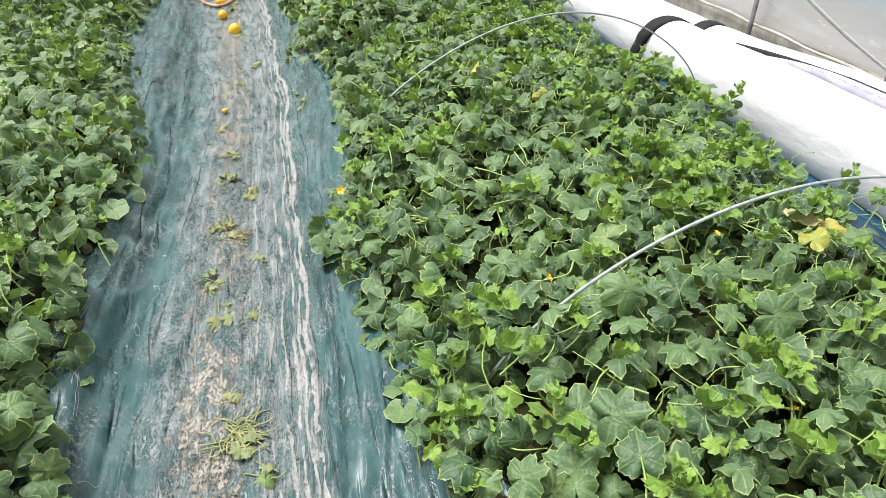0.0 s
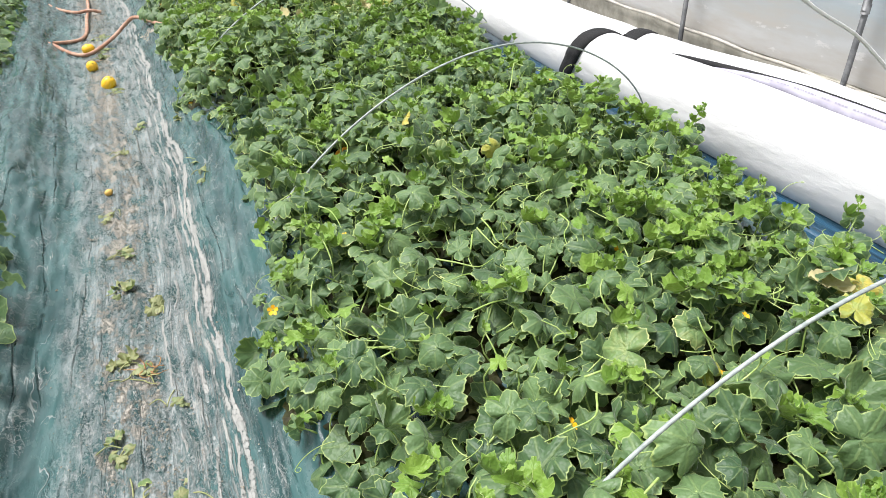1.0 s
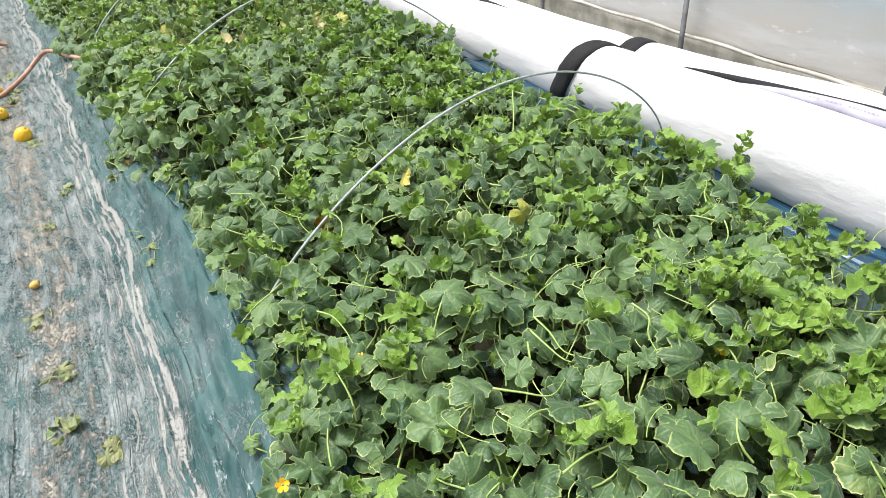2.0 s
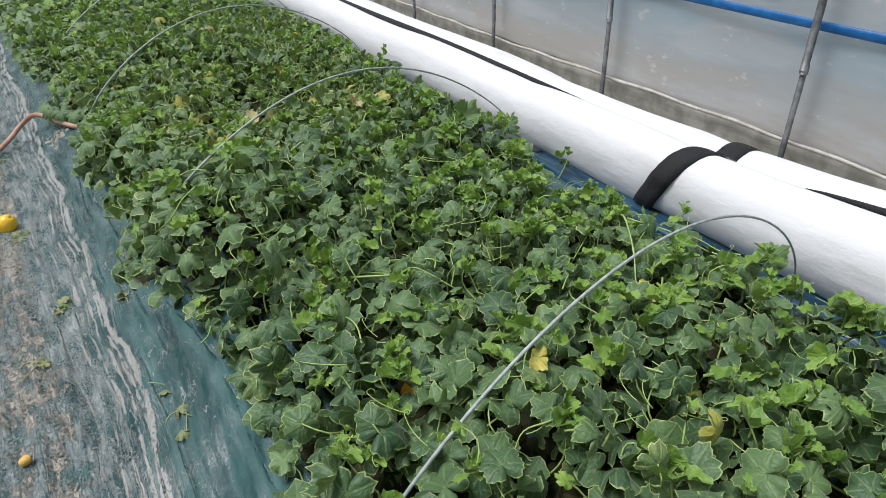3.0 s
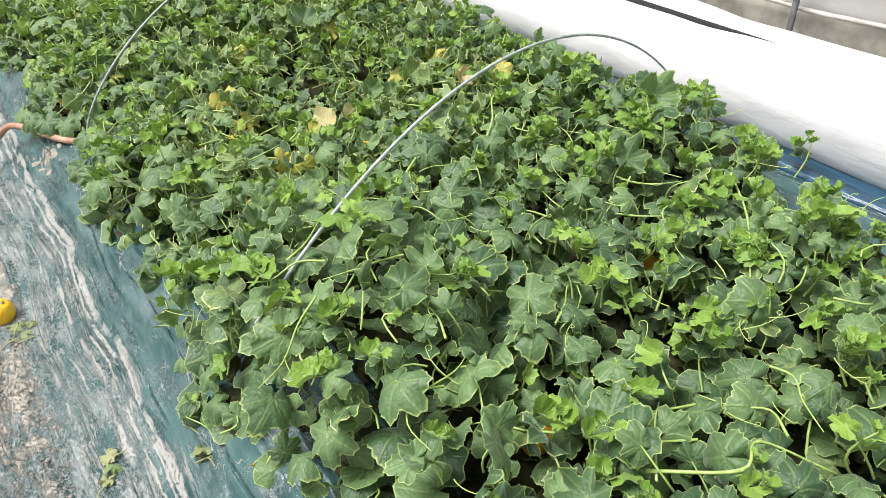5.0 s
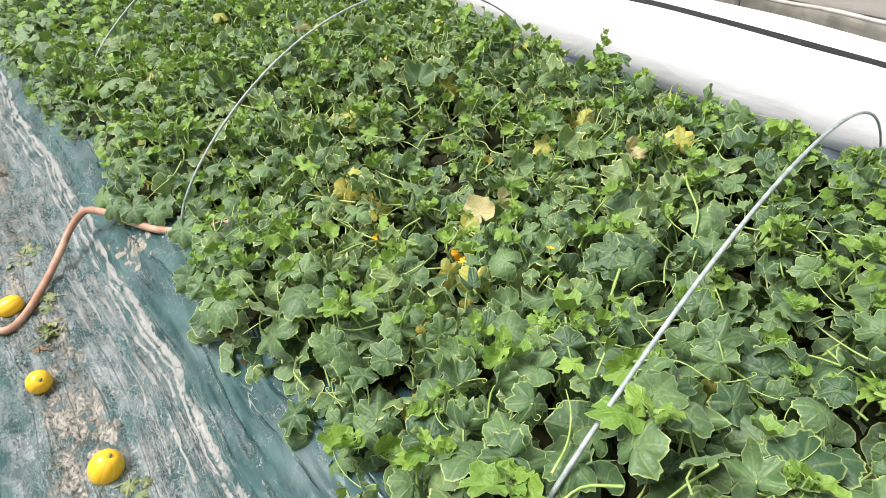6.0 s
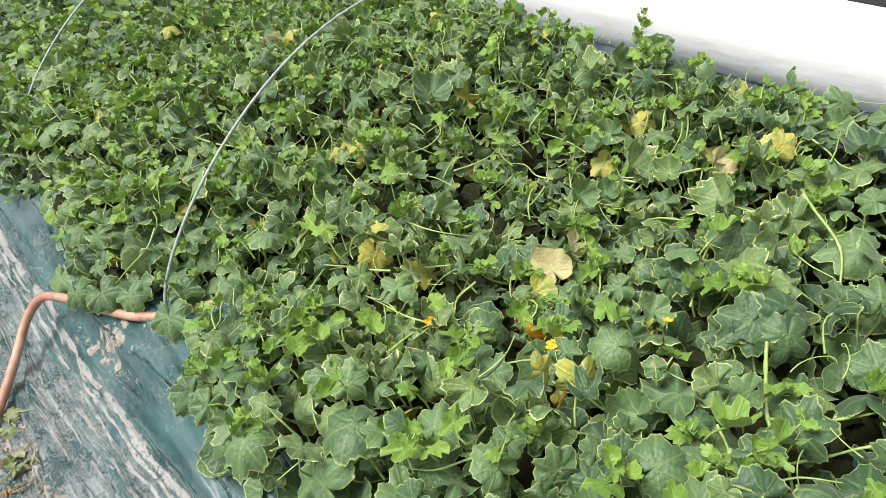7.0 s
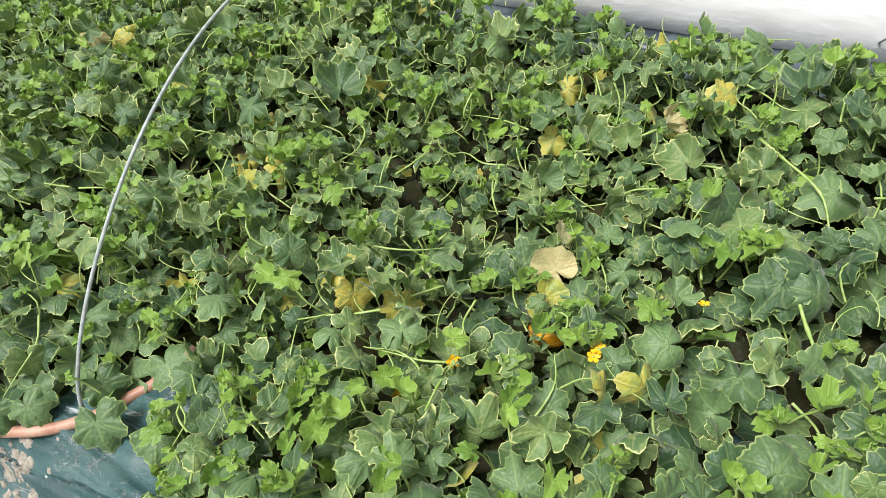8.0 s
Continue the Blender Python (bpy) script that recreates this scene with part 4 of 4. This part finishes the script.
tired_leaves((
        (1.42, 1.3, 0.285, 0.055, 3, 0.3, 0.1), (1.5, 1.27, 0.28, 0.055, 2, 4.5, 0.2), (1.4, 1.21, 0.28, 0.05, 2, 0.5, 0.3),
        (1.3, 2.77, 0.3, 0.05, 2, 1.0, 0.2), (1.35, 2.74, 0.29, 0.04, 2, 5.0, 0.3), (0.82, 2.67, 0.33, 0.042, 2, 2.6, 1.1),
        (0.61, 4.62, 0.24, 0.05, 2, 4.2, 0.9),
        (0.6, 5.28, 0.31, 0.05, 2, 1.6, 0.2), (0.56, 5.2, 0.28, 0.05, 2, 4.0, 0.9),
        (0.82, 5.61, 0.29, 0.05, 2, 5.3, 0.5), (0.73, 5.64, 0.28, 0.045, 2, 2.0, 0.6), (1.12, 6.53, 0.33, 0.06, 2, 2.5, 0.1),
        (1.06, 6.6, 0.32, 0.05, 3, 4.5, 0.5)))
tired_leaves((
        (0.95, 6.1, 0.31, 0.045, 2, 1.0, 0.4), (1.33, 4.8, 0.26, 0.045, 3, 5.0, 1.0),
        (1.44, 4.7, 0.29, 0.05, 2, 0.8, -0.9), (1.2, 5.04, 0.22, 0.045, 2, 3.0, 0.8), (0.57, 4.68, 0.24, 0.045, 2, 5.2, 0.8),
        (1.25, 4.95, 0.23, 0.04, 2, 1.6, 0.7), (0.86, 7.2, 0.34, 0.055, 2, 1.6, 0.1), (1.0, 2.3, 0.25, 0.04, 2, 5.0, 0.6)))


def broad_leaves(rows):
    """Single broad leaves: round the thick old stem, at the hose, and the curled ones beside them."""
    for x, y, z, size, slot, heading, nx, ny in rows:
        form = FINE[rng.integers(len(FINE))] if slot == 0 else ROUND if slot in (2, 3) else CURLED[2]
        set_leaf(plant_at("right", y), form, np.array([x, y, z]), stance(None, np.array([nx, ny, 1.0]), heading, 0.1, size), slot)


broad_leaves((
        (0.905, 4.465, 0.325, 0.07, 0, 2.9, -0.55, -0.25), (0.965, 4.425, 0.34, 0.066, 0, 6.1, 0.1, -0.5), (0.92, 4.4, 0.32, 0.062, 0, 3.9, -0.5, -0.75),
        (1.13, 4.62, 0.3, 0.072, 0, 3.4, -0.3, -0.3), (0.35, 6.1, 0.24, 0.062, 0, 4.0, -0.3, -0.2), (0.3, 5.7, 0.24, 0.06, 0, 4.4, -0.4, -0.3),
        (0.11, 5.8, 0.2, 0.06, 0, 3.6, -0.6, -0.2), (0.12, 5.6, 0.2, 0.066, 0, 3.9, -0.5, -0.3), (0.16, 5.45, 0.21, 0.064, 0, 4.6, -0.3, -0.4),
        (0.28, 5.52, 0.25, 0.056, 0, 4.2, -0.3, -0.1), (-0.035, 5.93, 0.2, 0.058, 0, 4.3, -0.4, -0.5), (0.02, 5.85, 0.205, 0.062, 0, 4.5, -0.3, -0.5)))
broad_leaves((
        (0.075, 5.78, 0.2, 0.055, 0, 4.4, -0.4, -0.5), (-0.05, 6.06, 0.19, 0.056, 0, 3.6, -0.6, -0.4), (0.02, 6.03, 0.23, 0.056, 0, 4.5, -0.3, -0.6),
        (0.19, 5.66, 0.2, 0.056, 0, 4.4, -0.4, -0.8), (0.1, 5.98, 0.25, 0.05, 0, 3.9, -0.3, -0.4)))
broad_leaves((
        (0.98, 4.67, 0.29, 0.062, 0, 4.6, -0.6, -0.5), (1.22, 4.42, 0.3, 0.07, 0, 2.2, -0.2, 0.1), (1.23, 4.72, 0.28, 0.06, 4, 0.6, -0.9, 0.5),
        (1.2, 4.6, 0.28, 0.055, 4, 5.6, 0.8, 0.6), (1.08, 4.83, 0.25, 0.05, 4, 2.4, 0.9, -0.3), (1.15, 4.95, 0.24, 0.05, 4, 3.9, -0.8, 0.4),
        (0.81, 4.87, 0.285, 0.053, 3, 1.0, -0.9, -0.45), (0.745, 4.865, 0.27, 0.05, 2, 4.4, -0.6, -0.5), (0.92, 4.9, 0.27, 0.036, 3, 2.7, 0.5, -1.6)))


def thick_vines(rows):
    """Pale jointed vines."""
    for girth, line in rows:
        pts = spline(line, 6)
        knots = 1 + 0.35 * (np.arange(len(pts)) % 6 == 0)
        plant_at("right", line[1][1]).stalk.add(*tube(pts, np.linspace(girth, girth * 0.6, len(pts)) * knots, 7))


thick_vines((
        (0.004, ((0.97, 4.5, 0.24), (0.935, 4.45, 0.31), (0.85, 4.4, 0.3), (0.768, 4.348, 0.285), (0.727, 4.289, 0.26), (0.7, 4.24, 0.18))),
        (0.0031, ((0.768, 4.348, 0.285), (0.8, 4.3, 0.29), (0.834, 4.261, 0.3), (0.9, 4.22, 0.29))),
        (0.003, ((0.727, 4.289, 0.26), (0.77, 4.25, 0.275), (0.82, 4.21, 0.29), (0.87, 4.16, 0.28))),
        (0.004, ((1.035, 4.565, 0.27), (0.99, 4.62, 0.27), (0.93, 4.6, 0.25))),
        (0.004, ((1.15, 5.03, 0.22), (1.19, 4.975, 0.25), (1.21, 4.92, 0.26), (1.3, 4.83, 0.28), (1.36, 4.8, 0.26))),
        (0.0038, ((1.34, 4.59, 0.3), (1.275, 4.54, 0.32), (1.2, 4.443, 0.31), (1.13, 4.4, 0.27))),
        (0.0036, ((1.6, 3.18, 0.3), (1.5, 3.06, 0.37), (1.42, 2.94, 0.34), (1.35, 2.85, 0.28)))))
thick_vines((
        (0.0034, ((1.52, 3.07, 0.36), (1.6, 2.95, 0.34), (1.66, 2.84, 0.3))),
        (0.0034, ((0.62, 3.3, 0.34), (0.72, 3.2, 0.37), (0.8, 3.22, 0.35), (0.88, 3.12, 0.3))),
        (0.003, ((1.45, 3.75, 0.33), (1.3, 3.6, 0.35), (1.15, 3.48, 0.33))),
        (0.003, ((1.1, 3.25, 0.34), (1.25, 3.2, 0.36), (1.4, 3.22, 0.34)))))


def flower_mesh():
    b = Batch()
    for k in range(5):
        a = k * 2 * math.pi / 5
        pts = [(0, 0, 0), (-0.006, 0.009, 0.004), (0.006, 0.009, 0.004), (-0.0085, 0.017, 0.009), (0, 0.018, 0.007), (0.0085, 0.017, 0.009), (-0.004, 0.022, 0.009), (0.004, 0.022, 0.0085)]
        c, s = math.cos(a), math.sin(a)
        b.add([(x * c - y * s, x * s + y * c, z) for x, y, z in pts], [(0, 2, 1), (1, 2, 4), (1, 4, 3), (2, 5, 4), (3, 4, 6), (4, 7, 6), (4, 5, 7)], slot=0)
    b.add(*tube([(0, 0, -0.03), (0, 0, -0.012), (0, 0, 0.003)], [0.002, 0.0035, 0.004], 6), slot=1)
    return b.mesh("flower", [PETAL, STEM])


FLOWER = flower_mesh()
spots = [(1.163, 1.311, 0.33), (0.405, 2.1, 0.33), (0.81, 4.576, 0.33), (0.1, 3.83, 0.2), (0.277, 4.025, 0.4), (0.148, 1.92, 0.28), (0.24, 3.87, 0.33), (0.3, 3.75, 0.3), (1.46, 5.05, 0.3), (0.52, 4.95, 0.31), (0.66, 4.72, 0.3), (0.16, 5.2, 0.24), (0.2, 5.02, 0.24), (0.1, 5.9, 0.24), (1.35, 3.3, 0.33), (1.6, 2.9, 0.33), (1.0, 1.2, 0.31), (0.7, 3.9, 0.34)]
for i in range(14):
    y = rng.uniform(0.5, 7.5)
    x = rng.uniform(float(right_edge(y)) + 0.02, 1.8)
    spots.append((x, y, top_of(x, y) - 0.01))
for x, y, z in spots:
    plant_at("right", y).flowers.append((x, y, z))
for i in range(9):
    y = rng.uniform(0.8, 4.0)
    x = float(left_edge(y)) - rng.uniform(-0.02, 0.5)
    plant_at("left", y).flowers.append((x, y, float(land(np.array(x), np.array(y))) + 0.16))

leaf_meshes = {}


def build_plant(pl):
    y = (pl.k + 0.5) * STEP
    x = 1.0 if pl.side == "right" else -1.5
    foot = (x, y, float(land(np.array(x), np.array(y))))
    thing = empty("melon_plant", foot)
    back = Matrix.Translation(foot).inverted()
    if pl.leaf.count:
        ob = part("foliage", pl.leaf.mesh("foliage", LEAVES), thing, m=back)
        ob["kind"] = "stuff"
    if pl.stalk.count:
        ob = part("stem_growth", pl.stalk.mesh("stem_growth", [STEM]), thing, "pale green stalks and runners", back)
        ob["kind"] = "stuff"
    if pl.curl.count:
        ob = part("tendril_growth", pl.curl.mesh("tendril_growth", [TENDRIL]), thing, "thin curling tendrils", back)
        ob["kind"] = "stuff"
    for form, p, m, slot in pl.single:
        key = (id(form), slot)
        if key not in leaf_meshes:
            b = Batch()
            b.add(*form)
            leaf_meshes[key] = b.mesh("leaf", [LEAVES[slot]])
        part("leaf", leaf_meshes[key], thing, m=back @ Matrix.Translation(p) @ Matrix(m.tolist()).to_4x4())
    for p in pl.flowers:
        part("flower", FLOWER, thing, "small open yellow flower", back @ pose(*p, rng.uniform(-60, 40), rng.uniform(-50, 50), rng.uniform(0, 360)) @ Matrix.Scale(rng.uniform(0.42, 0.68), 4))
    label = "low melon vine with lobed green leaves on the raised bed"
    if pl.side == "right" and 4.4 < y < 6.8:
        label = "low melon vine with curled and yellowing leaves among the green"
    tagged(thing, label, "melon plant", "melon plants of the beds")


for key in sorted(plants):
    build_plant(plants[key])


# ---- wire hoops over the bed ----
def hoop(xl, yl, xr, yr, rise, bow, ease, skew, zl, zr, begin=0.0):
    w = begin + (1 - begin) * (1 - np.cos(np.linspace(0, math.pi, 70))) / 2
    arch = np.abs(np.sin(math.pi * w ** skew))
    pts = np.stack([xl + (xr - xl) * w, yl + (yr - yl) * w + bow * arch, zl + (zr - zl) * w + rise * arch ** ease], 1)
    pts = np.concatenate([[(pts[0, 0] + 0.01, pts[0, 1], 0.0)], pts, [pts[-1] - (0, 0, 0.12)]])
    b = Batch()
    b.add(*tube(pts, np.linspace(0.0047, 0.0033, len(pts)), 8))
    ob = part("support_hoop", b.mesh("support_hoop", [ROD]))
    tagged(ob, "thin grey rod bent in an arch over the bed", "hoop", "hoops over the bed")


for h in ((0.378, 1.041, 2.034, 0.99, 0.539, 0.02, 0.54, 1.028, 0.091, 0.111), (0.214, 2.542, 2.007, 2.723, 0.516, 0.025, 0.557, 1.12, 0.08, 0.093),
          (-0.016, 4.007, 2.074, 4.403, 0.573, -0.06, 0.814, 0.953, 0.084, 0.105, 0.12), (0.131, 5.689, 1.94, 6.032, 0.47, -0.056, 0.726, 0.942, 0.158, 0.172),
          (0.05, 7.2, 2.0, 7.5, 0.52, 0.0, 0.7, 1.0, 0.12, 0.12), (-0.05, 8.75, 2.0, 9.05, 0.52, 0.0, 0.7, 1.0, 0.12, 0.12), (-0.1, 10.3, 2.0, 10.6, 0.52, 0.0, 0.7, 1.0, 0.12, 0.12)):
    hoop(*h)


# ---- what lies in the furrow ----
def melon(at, size, turn, tip, label, skin=RIND):
    b = Batch()
    nu, nv = 41, 21
    v, uv = [], []
    for j in range(nv):
        t = math.pi * j / (nv - 1)
        for i in range(nu):
            p = 2 * math.pi * i / (nu - 1)
            r = math.sin(t) * (1 - 0.025 * max(0.0, math.cos(10 * p)) ** 4)
            dent = 1 - 0.1 * math.exp(-(t / 0.22) ** 2)
            v.append((0.4 * r * math.cos(p), 0.4 * r * math.sin(p), 0.5 * math.cos(t) * dent))
            uv.append((i / (nu - 1), j / (nv - 1)))
    b.add(np.array(v) * size, grid(nu, nv), uv)
    thing = new("melon", b.mesh("melon", [skin]))
    thing.matrix_basis = pose(*at, tip, 0, turn)
    b = Batch()
    b.add(*tube([(0, 0, 0.44 * size), (0.002, 0, 0.47 * size), (0.005, 0.002, 0.52 * size)], [0.005, 0.004, 0.003], 7))
    part("stalk_end", b.mesh("stalk_end", [WILTED]), thing, "dry stalk end")
    tagged(thing, label, "melon")


melon((-0.338, 4.99, 0.014), 0.108, 60, 35, "ripe yellow oval melon lying in the furrow")
melon((-0.442, 5.445, 0.012), 0.092, 20, 50, "ripe yellow melon lying stalk end up in the furrow")
melon((-0.475, 5.91, 0.012), 0.09, 100, 85, "ripe yellow melon lying beside the hose")
melon((-0.345, 3.45, 0.006), 0.036, 100, 75, "tiny dull yellow fruit dropped in the furrow", HUSK)
melon((0.722, 4.84, 0.205), 0.1, 20, 70, "orange melon half hidden under leaves", ORANGE)
melon((0.48, 5.07, 0.18), 0.07, 140, 60, "small yellow melon among the leaves")
melon((1.07, 5.05, 0.17), 0.06, 30, 40, "small unripe green melon among the leaves", UNRIPE)
melon((0.765, 4.77, 0.22), 0.06, 200, 60, "small unripe green melon in leaf shade", UNRIPE)
melon((0.63, 2.93, 0.17), 0.1, 50, 70, "orange melon deep among the leaves", ORANGE)
melon((0.6, 3.55, 0.18), 0.1, 120, 70, "dull orange melon in leaf shade", ORANGE)
melon((1.17, 3.75, 0.18), 0.1, 80, 75, "dull orange melon under the canopy", ORANGE)


def hose(points, label):
    b = Batch()
    b.add(*tube(spline(points, 10), 0.0135, 12))
    tagged(part("hose", b.mesh("hose", [RUBBER])), label, "hose")


hose([(-1.3, 6.6, 0.2), (-1.0, 6.38, 0.12), (-0.774, 6.19, 0.04), (-0.7, 6.12, 0.015), (-0.64, 5.98, 0.01), (-0.57, 5.86, 0.005), (-0.5, 5.79, 0.005), (-0.44, 5.83, 0.005), (-0.36, 5.93, 0.02), (-0.27, 6.05, 0.05), (-0.2, 6.12, 0.09), (-0.13, 6.11, 0.135), (-0.08, 6.03, 0.15), (-0.03, 5.925, 0.15), (0.05, 5.765, 0.145), (0.13, 5.675, 0.145), (0.21, 5.625, 0.147), (0.265, 5.595, 0.15), (0.4, 5.57, 0.15)], "dusty orange-brown rubber hose trailing across the furrow")
hose([(-0.72, 6.16, 0.03), (-0.613, 6.2, 0.012), (-0.53, 6.24, 0.01), (-0.497, 6.44, 0.01), (-0.506, 6.87, 0.012), (-0.503, 7.32, 0.01), (-0.533, 7.75, 0.01), (-0.63, 8.01, 0.012), (-0.77, 8.5, 0.03), (-0.95, 9.1, 0.1), (-1.2, 9.6, 0.16)], "orange-brown rubber hose lying lengthwise along the furrow")
hose([(-1.3, 8.1, 0.18), (-0.92, 7.63, 0.07), (-0.765, 7.41, 0.02), (-0.6, 7.15, 0.02), (-0.478, 7.06, 0.04), (-0.393, 7.06, 0.012)], "short end of orange-brown hose crossing the furrow")


def litter(x, y, size, count, stems, seed):
    """Trodden, wilted leaf scraps in one small heap."""
    r = random.Random(seed)
    z0 = float(land(np.array(x), np.array(y))) + 0.008
    b = Batch()
    for k in range(count):
        p = np.array([x + r.gauss(0, size * 0.5), y + r.gauss(0, size * 0.6), z0 + r.uniform(0.006, 0.02)])
        n = np.array([r.gauss(0, 0.35), r.gauss(0, 0.35), 1.0])
        v, f, uv = r.choice(CURLED + FINE)
        b.add(v @ stance(None, n, r.uniform(0, 6.28), r.uniform(-0.2, 0.2), r.uniform(0.018, 0.034)).T + p, f, uv, 0 if r.random() < 0.9 else 1)
    for k in range(stems // 2 + 2):
        a = r.uniform(0, 6.28)
        p = np.array([x + r.gauss(0, size * 0.45), y + r.gauss(0, size * 0.5), z0 + 0.008])
        bow = r.uniform(-0.018, 0.018)
        q = p + r.uniform(0.03, 0.08) * np.array([math.cos(a), math.sin(a), r.uniform(-0.05, 0.12)])
        b.add(*tube(spline([p, (p + q) / 2 + (bow * math.sin(a), -bow * math.cos(a), 0.006), q], 4), [0.002] * 8 + [0.0012], 5), slot=2)
    ob = part("leaf_litter", b.mesh("leaf_litter", [WILTED, PALE, WITHERED]))
    tagged(ob, "wilted leaf and stem scraps trodden on the film", "leaf litter", "leaf scraps in the furrow")


def heaps(first, rows):
    for k, row in enumerate(rows):
        litter(*row, first + k)


heaps(0, ((-0.225, 1.19, 0.06, 5, 110), (-0.165, 1.04, 0.03, 2, 0), (-0.185, 2.0, 0.03, 3, 1), (-0.3, 2.2, 0.06, 6, 3), (-0.19, 2.48, 0.04, 4, 1), (-0.28, 1.69, 0.04, 4, 2), (-0.33, 1.89, 0.04, 5, 2), (-0.24, 1.33, 0.03, 3, 3), (-0.17, 1.67, 0.03, 2, 1), (-0.31, 2.66, 0.05, 5, 2)))
heaps(10, (
    (0.06, 3.455, 0.02, 1, 1), (0.075, 3.33, 0.018, 1, 2), (0.065, 3.245, 0.016, 1, 1), (-0.3, 4.87, 0.04, 3, 4), (0.06, 4.5, 0.03, 2, 1), (-0.38, 5.67, 0.04, 4, 3), (-0.35, 5.88, 0.04, 5, 4), (-0.4, 6.2, 0.06, 6, 4), (-0.25, 2.15, 0.03, 1, 5), (-0.34, 3.25, 0.05, 3, 2), (-0.3, 3.9, 0.05, 2, 3), (-0.2, 4.2, 0.05, 3, 2), (0.02, 4.05, 0.04, 2, 3), (-0.32, 2.9, 0.04, 3, 2)))


def crumbs():
    """Dry soil crumbs scattered along the trodden strip."""
    b = Batch()
    r = random.Random(9)
    base = np.array([(1, 0, 0), (0, 1, 0), (-1, 0, 0), (0, -1, 0), (0, 0, 0.8), (0, 0, -0.5)], float)
    f = [(0, 1, 4), (1, 2, 4), (2, 3, 4), (3, 0, 4), (1, 0, 5), (2, 1, 5), (3, 2, 5), (0, 3, 5)]
    for k in range(9000):
        y = r.uniform(0.2, 8.5)
        clump = noise.noise((y * 2.5, 3, 0)) * 0.05
        x = -0.27 + clump + r.gauss(0, 0.055 if k % 3 else 0.13) + float(drift(y))
        if not -0.6 < x < 0.02:
            continue
        s = r.uniform(0.0015, 0.004) * (1.7 if r.random() < 0.06 else 1)
        z = float(land(np.array(x), np.array(y))) + 0.014
        jig = np.array([[1 + r.uniform(-0.4, 0.4) for _ in range(3)] for _ in range(6)])
        b.add(base * jig * s + (x, y, z), f)
    ob = part("soil_crumbs", b.mesh("soil_crumbs", [CRUMB], False))
    tagged(ob, "dry beige soil crumbs scattered on the film", "soil crumbs", kind="stuff")


crumbs()


def mud_patch(x, y, wide, long, turn, seed):
    """Flakes of dried mud lying close together on the film, each with a ragged edge."""
    r = random.Random(seed)
    bt = Batch()
    for flake in range(34):
        p, q = r.gauss(0, wide), r.gauss(0, long)
        cx, cy = x + p * math.cos(turn) - q * math.sin(turn), y + p * math.sin(turn) + q * math.cos(turn)
        own = r.uniform(0.004, 0.012) * (1.7 if flake % 8 == 0 else 1)
        v = []
        for i in range(4):
            for k in range(14):
                a = 2 * math.pi * k / 14
                rag = 1 + 0.5 * noise.noise((math.cos(a) * 2, math.sin(a) * 2, flake))
                px, py = cx + own * i / 3 * rag * math.cos(a), cy + own * i / 3 * rag * math.sin(a) * 1.3
                z = float(land(np.array(px), np.array(py))) + crinkle(px - float(drift(py)), py) + (0.0035 - 0.0004 * i + 0.002 * noise.noise((px * 150, py * 150, 0)) if i < 3 else -0.003)
                v.append((px, py, z))
        f = []
        for i in range(3):
            for k in range(14):
                a, b, c, d = i * 14 + k, i * 14 + (k + 1) % 14, (i + 1) * 14 + (k + 1) % 14, (i + 1) * 14 + k
                f += [(a, d, c), (a, c, b)]
        bt.add(v, f)
    tagged(part("mud_flakes", bt.mesh("mud_flakes", [CRUMB])), "pale flakes of dried mud on the teal film", "dried mud", kind="stuff")


mud_patch(-0.04, 5.8, 0.026, 0.05, 0.5, 3)


def dry_curl(x, y, size, seed):
    """Brown withered stems curled on the film."""
    r = random.Random(seed)
    z = float(land(np.array(x), np.array(y))) + crinkle(x - float(drift(y)), y) + 0.006
    thing = empty("withered_stems", (x, y, z))
    for k in range(7):
        a, p = r.uniform(0, 6.28), np.array([r.gauss(0, size * 0.25), r.gauss(0, size * 0.25), 0.0])
        pts = []
        for i in range(6):
            pts.append(p.copy())
            a += r.uniform(-0.2, 0.9)
            p = p + size * 0.22 * np.array([math.cos(a), math.sin(a), r.uniform(-0.06, 0.14)])
        b = Batch()
        b.add(*tube(spline(pts, 4), np.linspace(0.0022, 0.001, 21), 5))
        part("stem", b.mesh("stem", [BROWN]), thing)
    tagged(thing, "orange-brown withered stems curled on the film", "withered stems", "withered stems in the furrow")


for row in ((-0.247, 2.172, 0.06, 1), (-0.393, 5.716, 0.06, 2), (-0.42, 5.62, 0.03, 3)):
    dry_curl(*row)
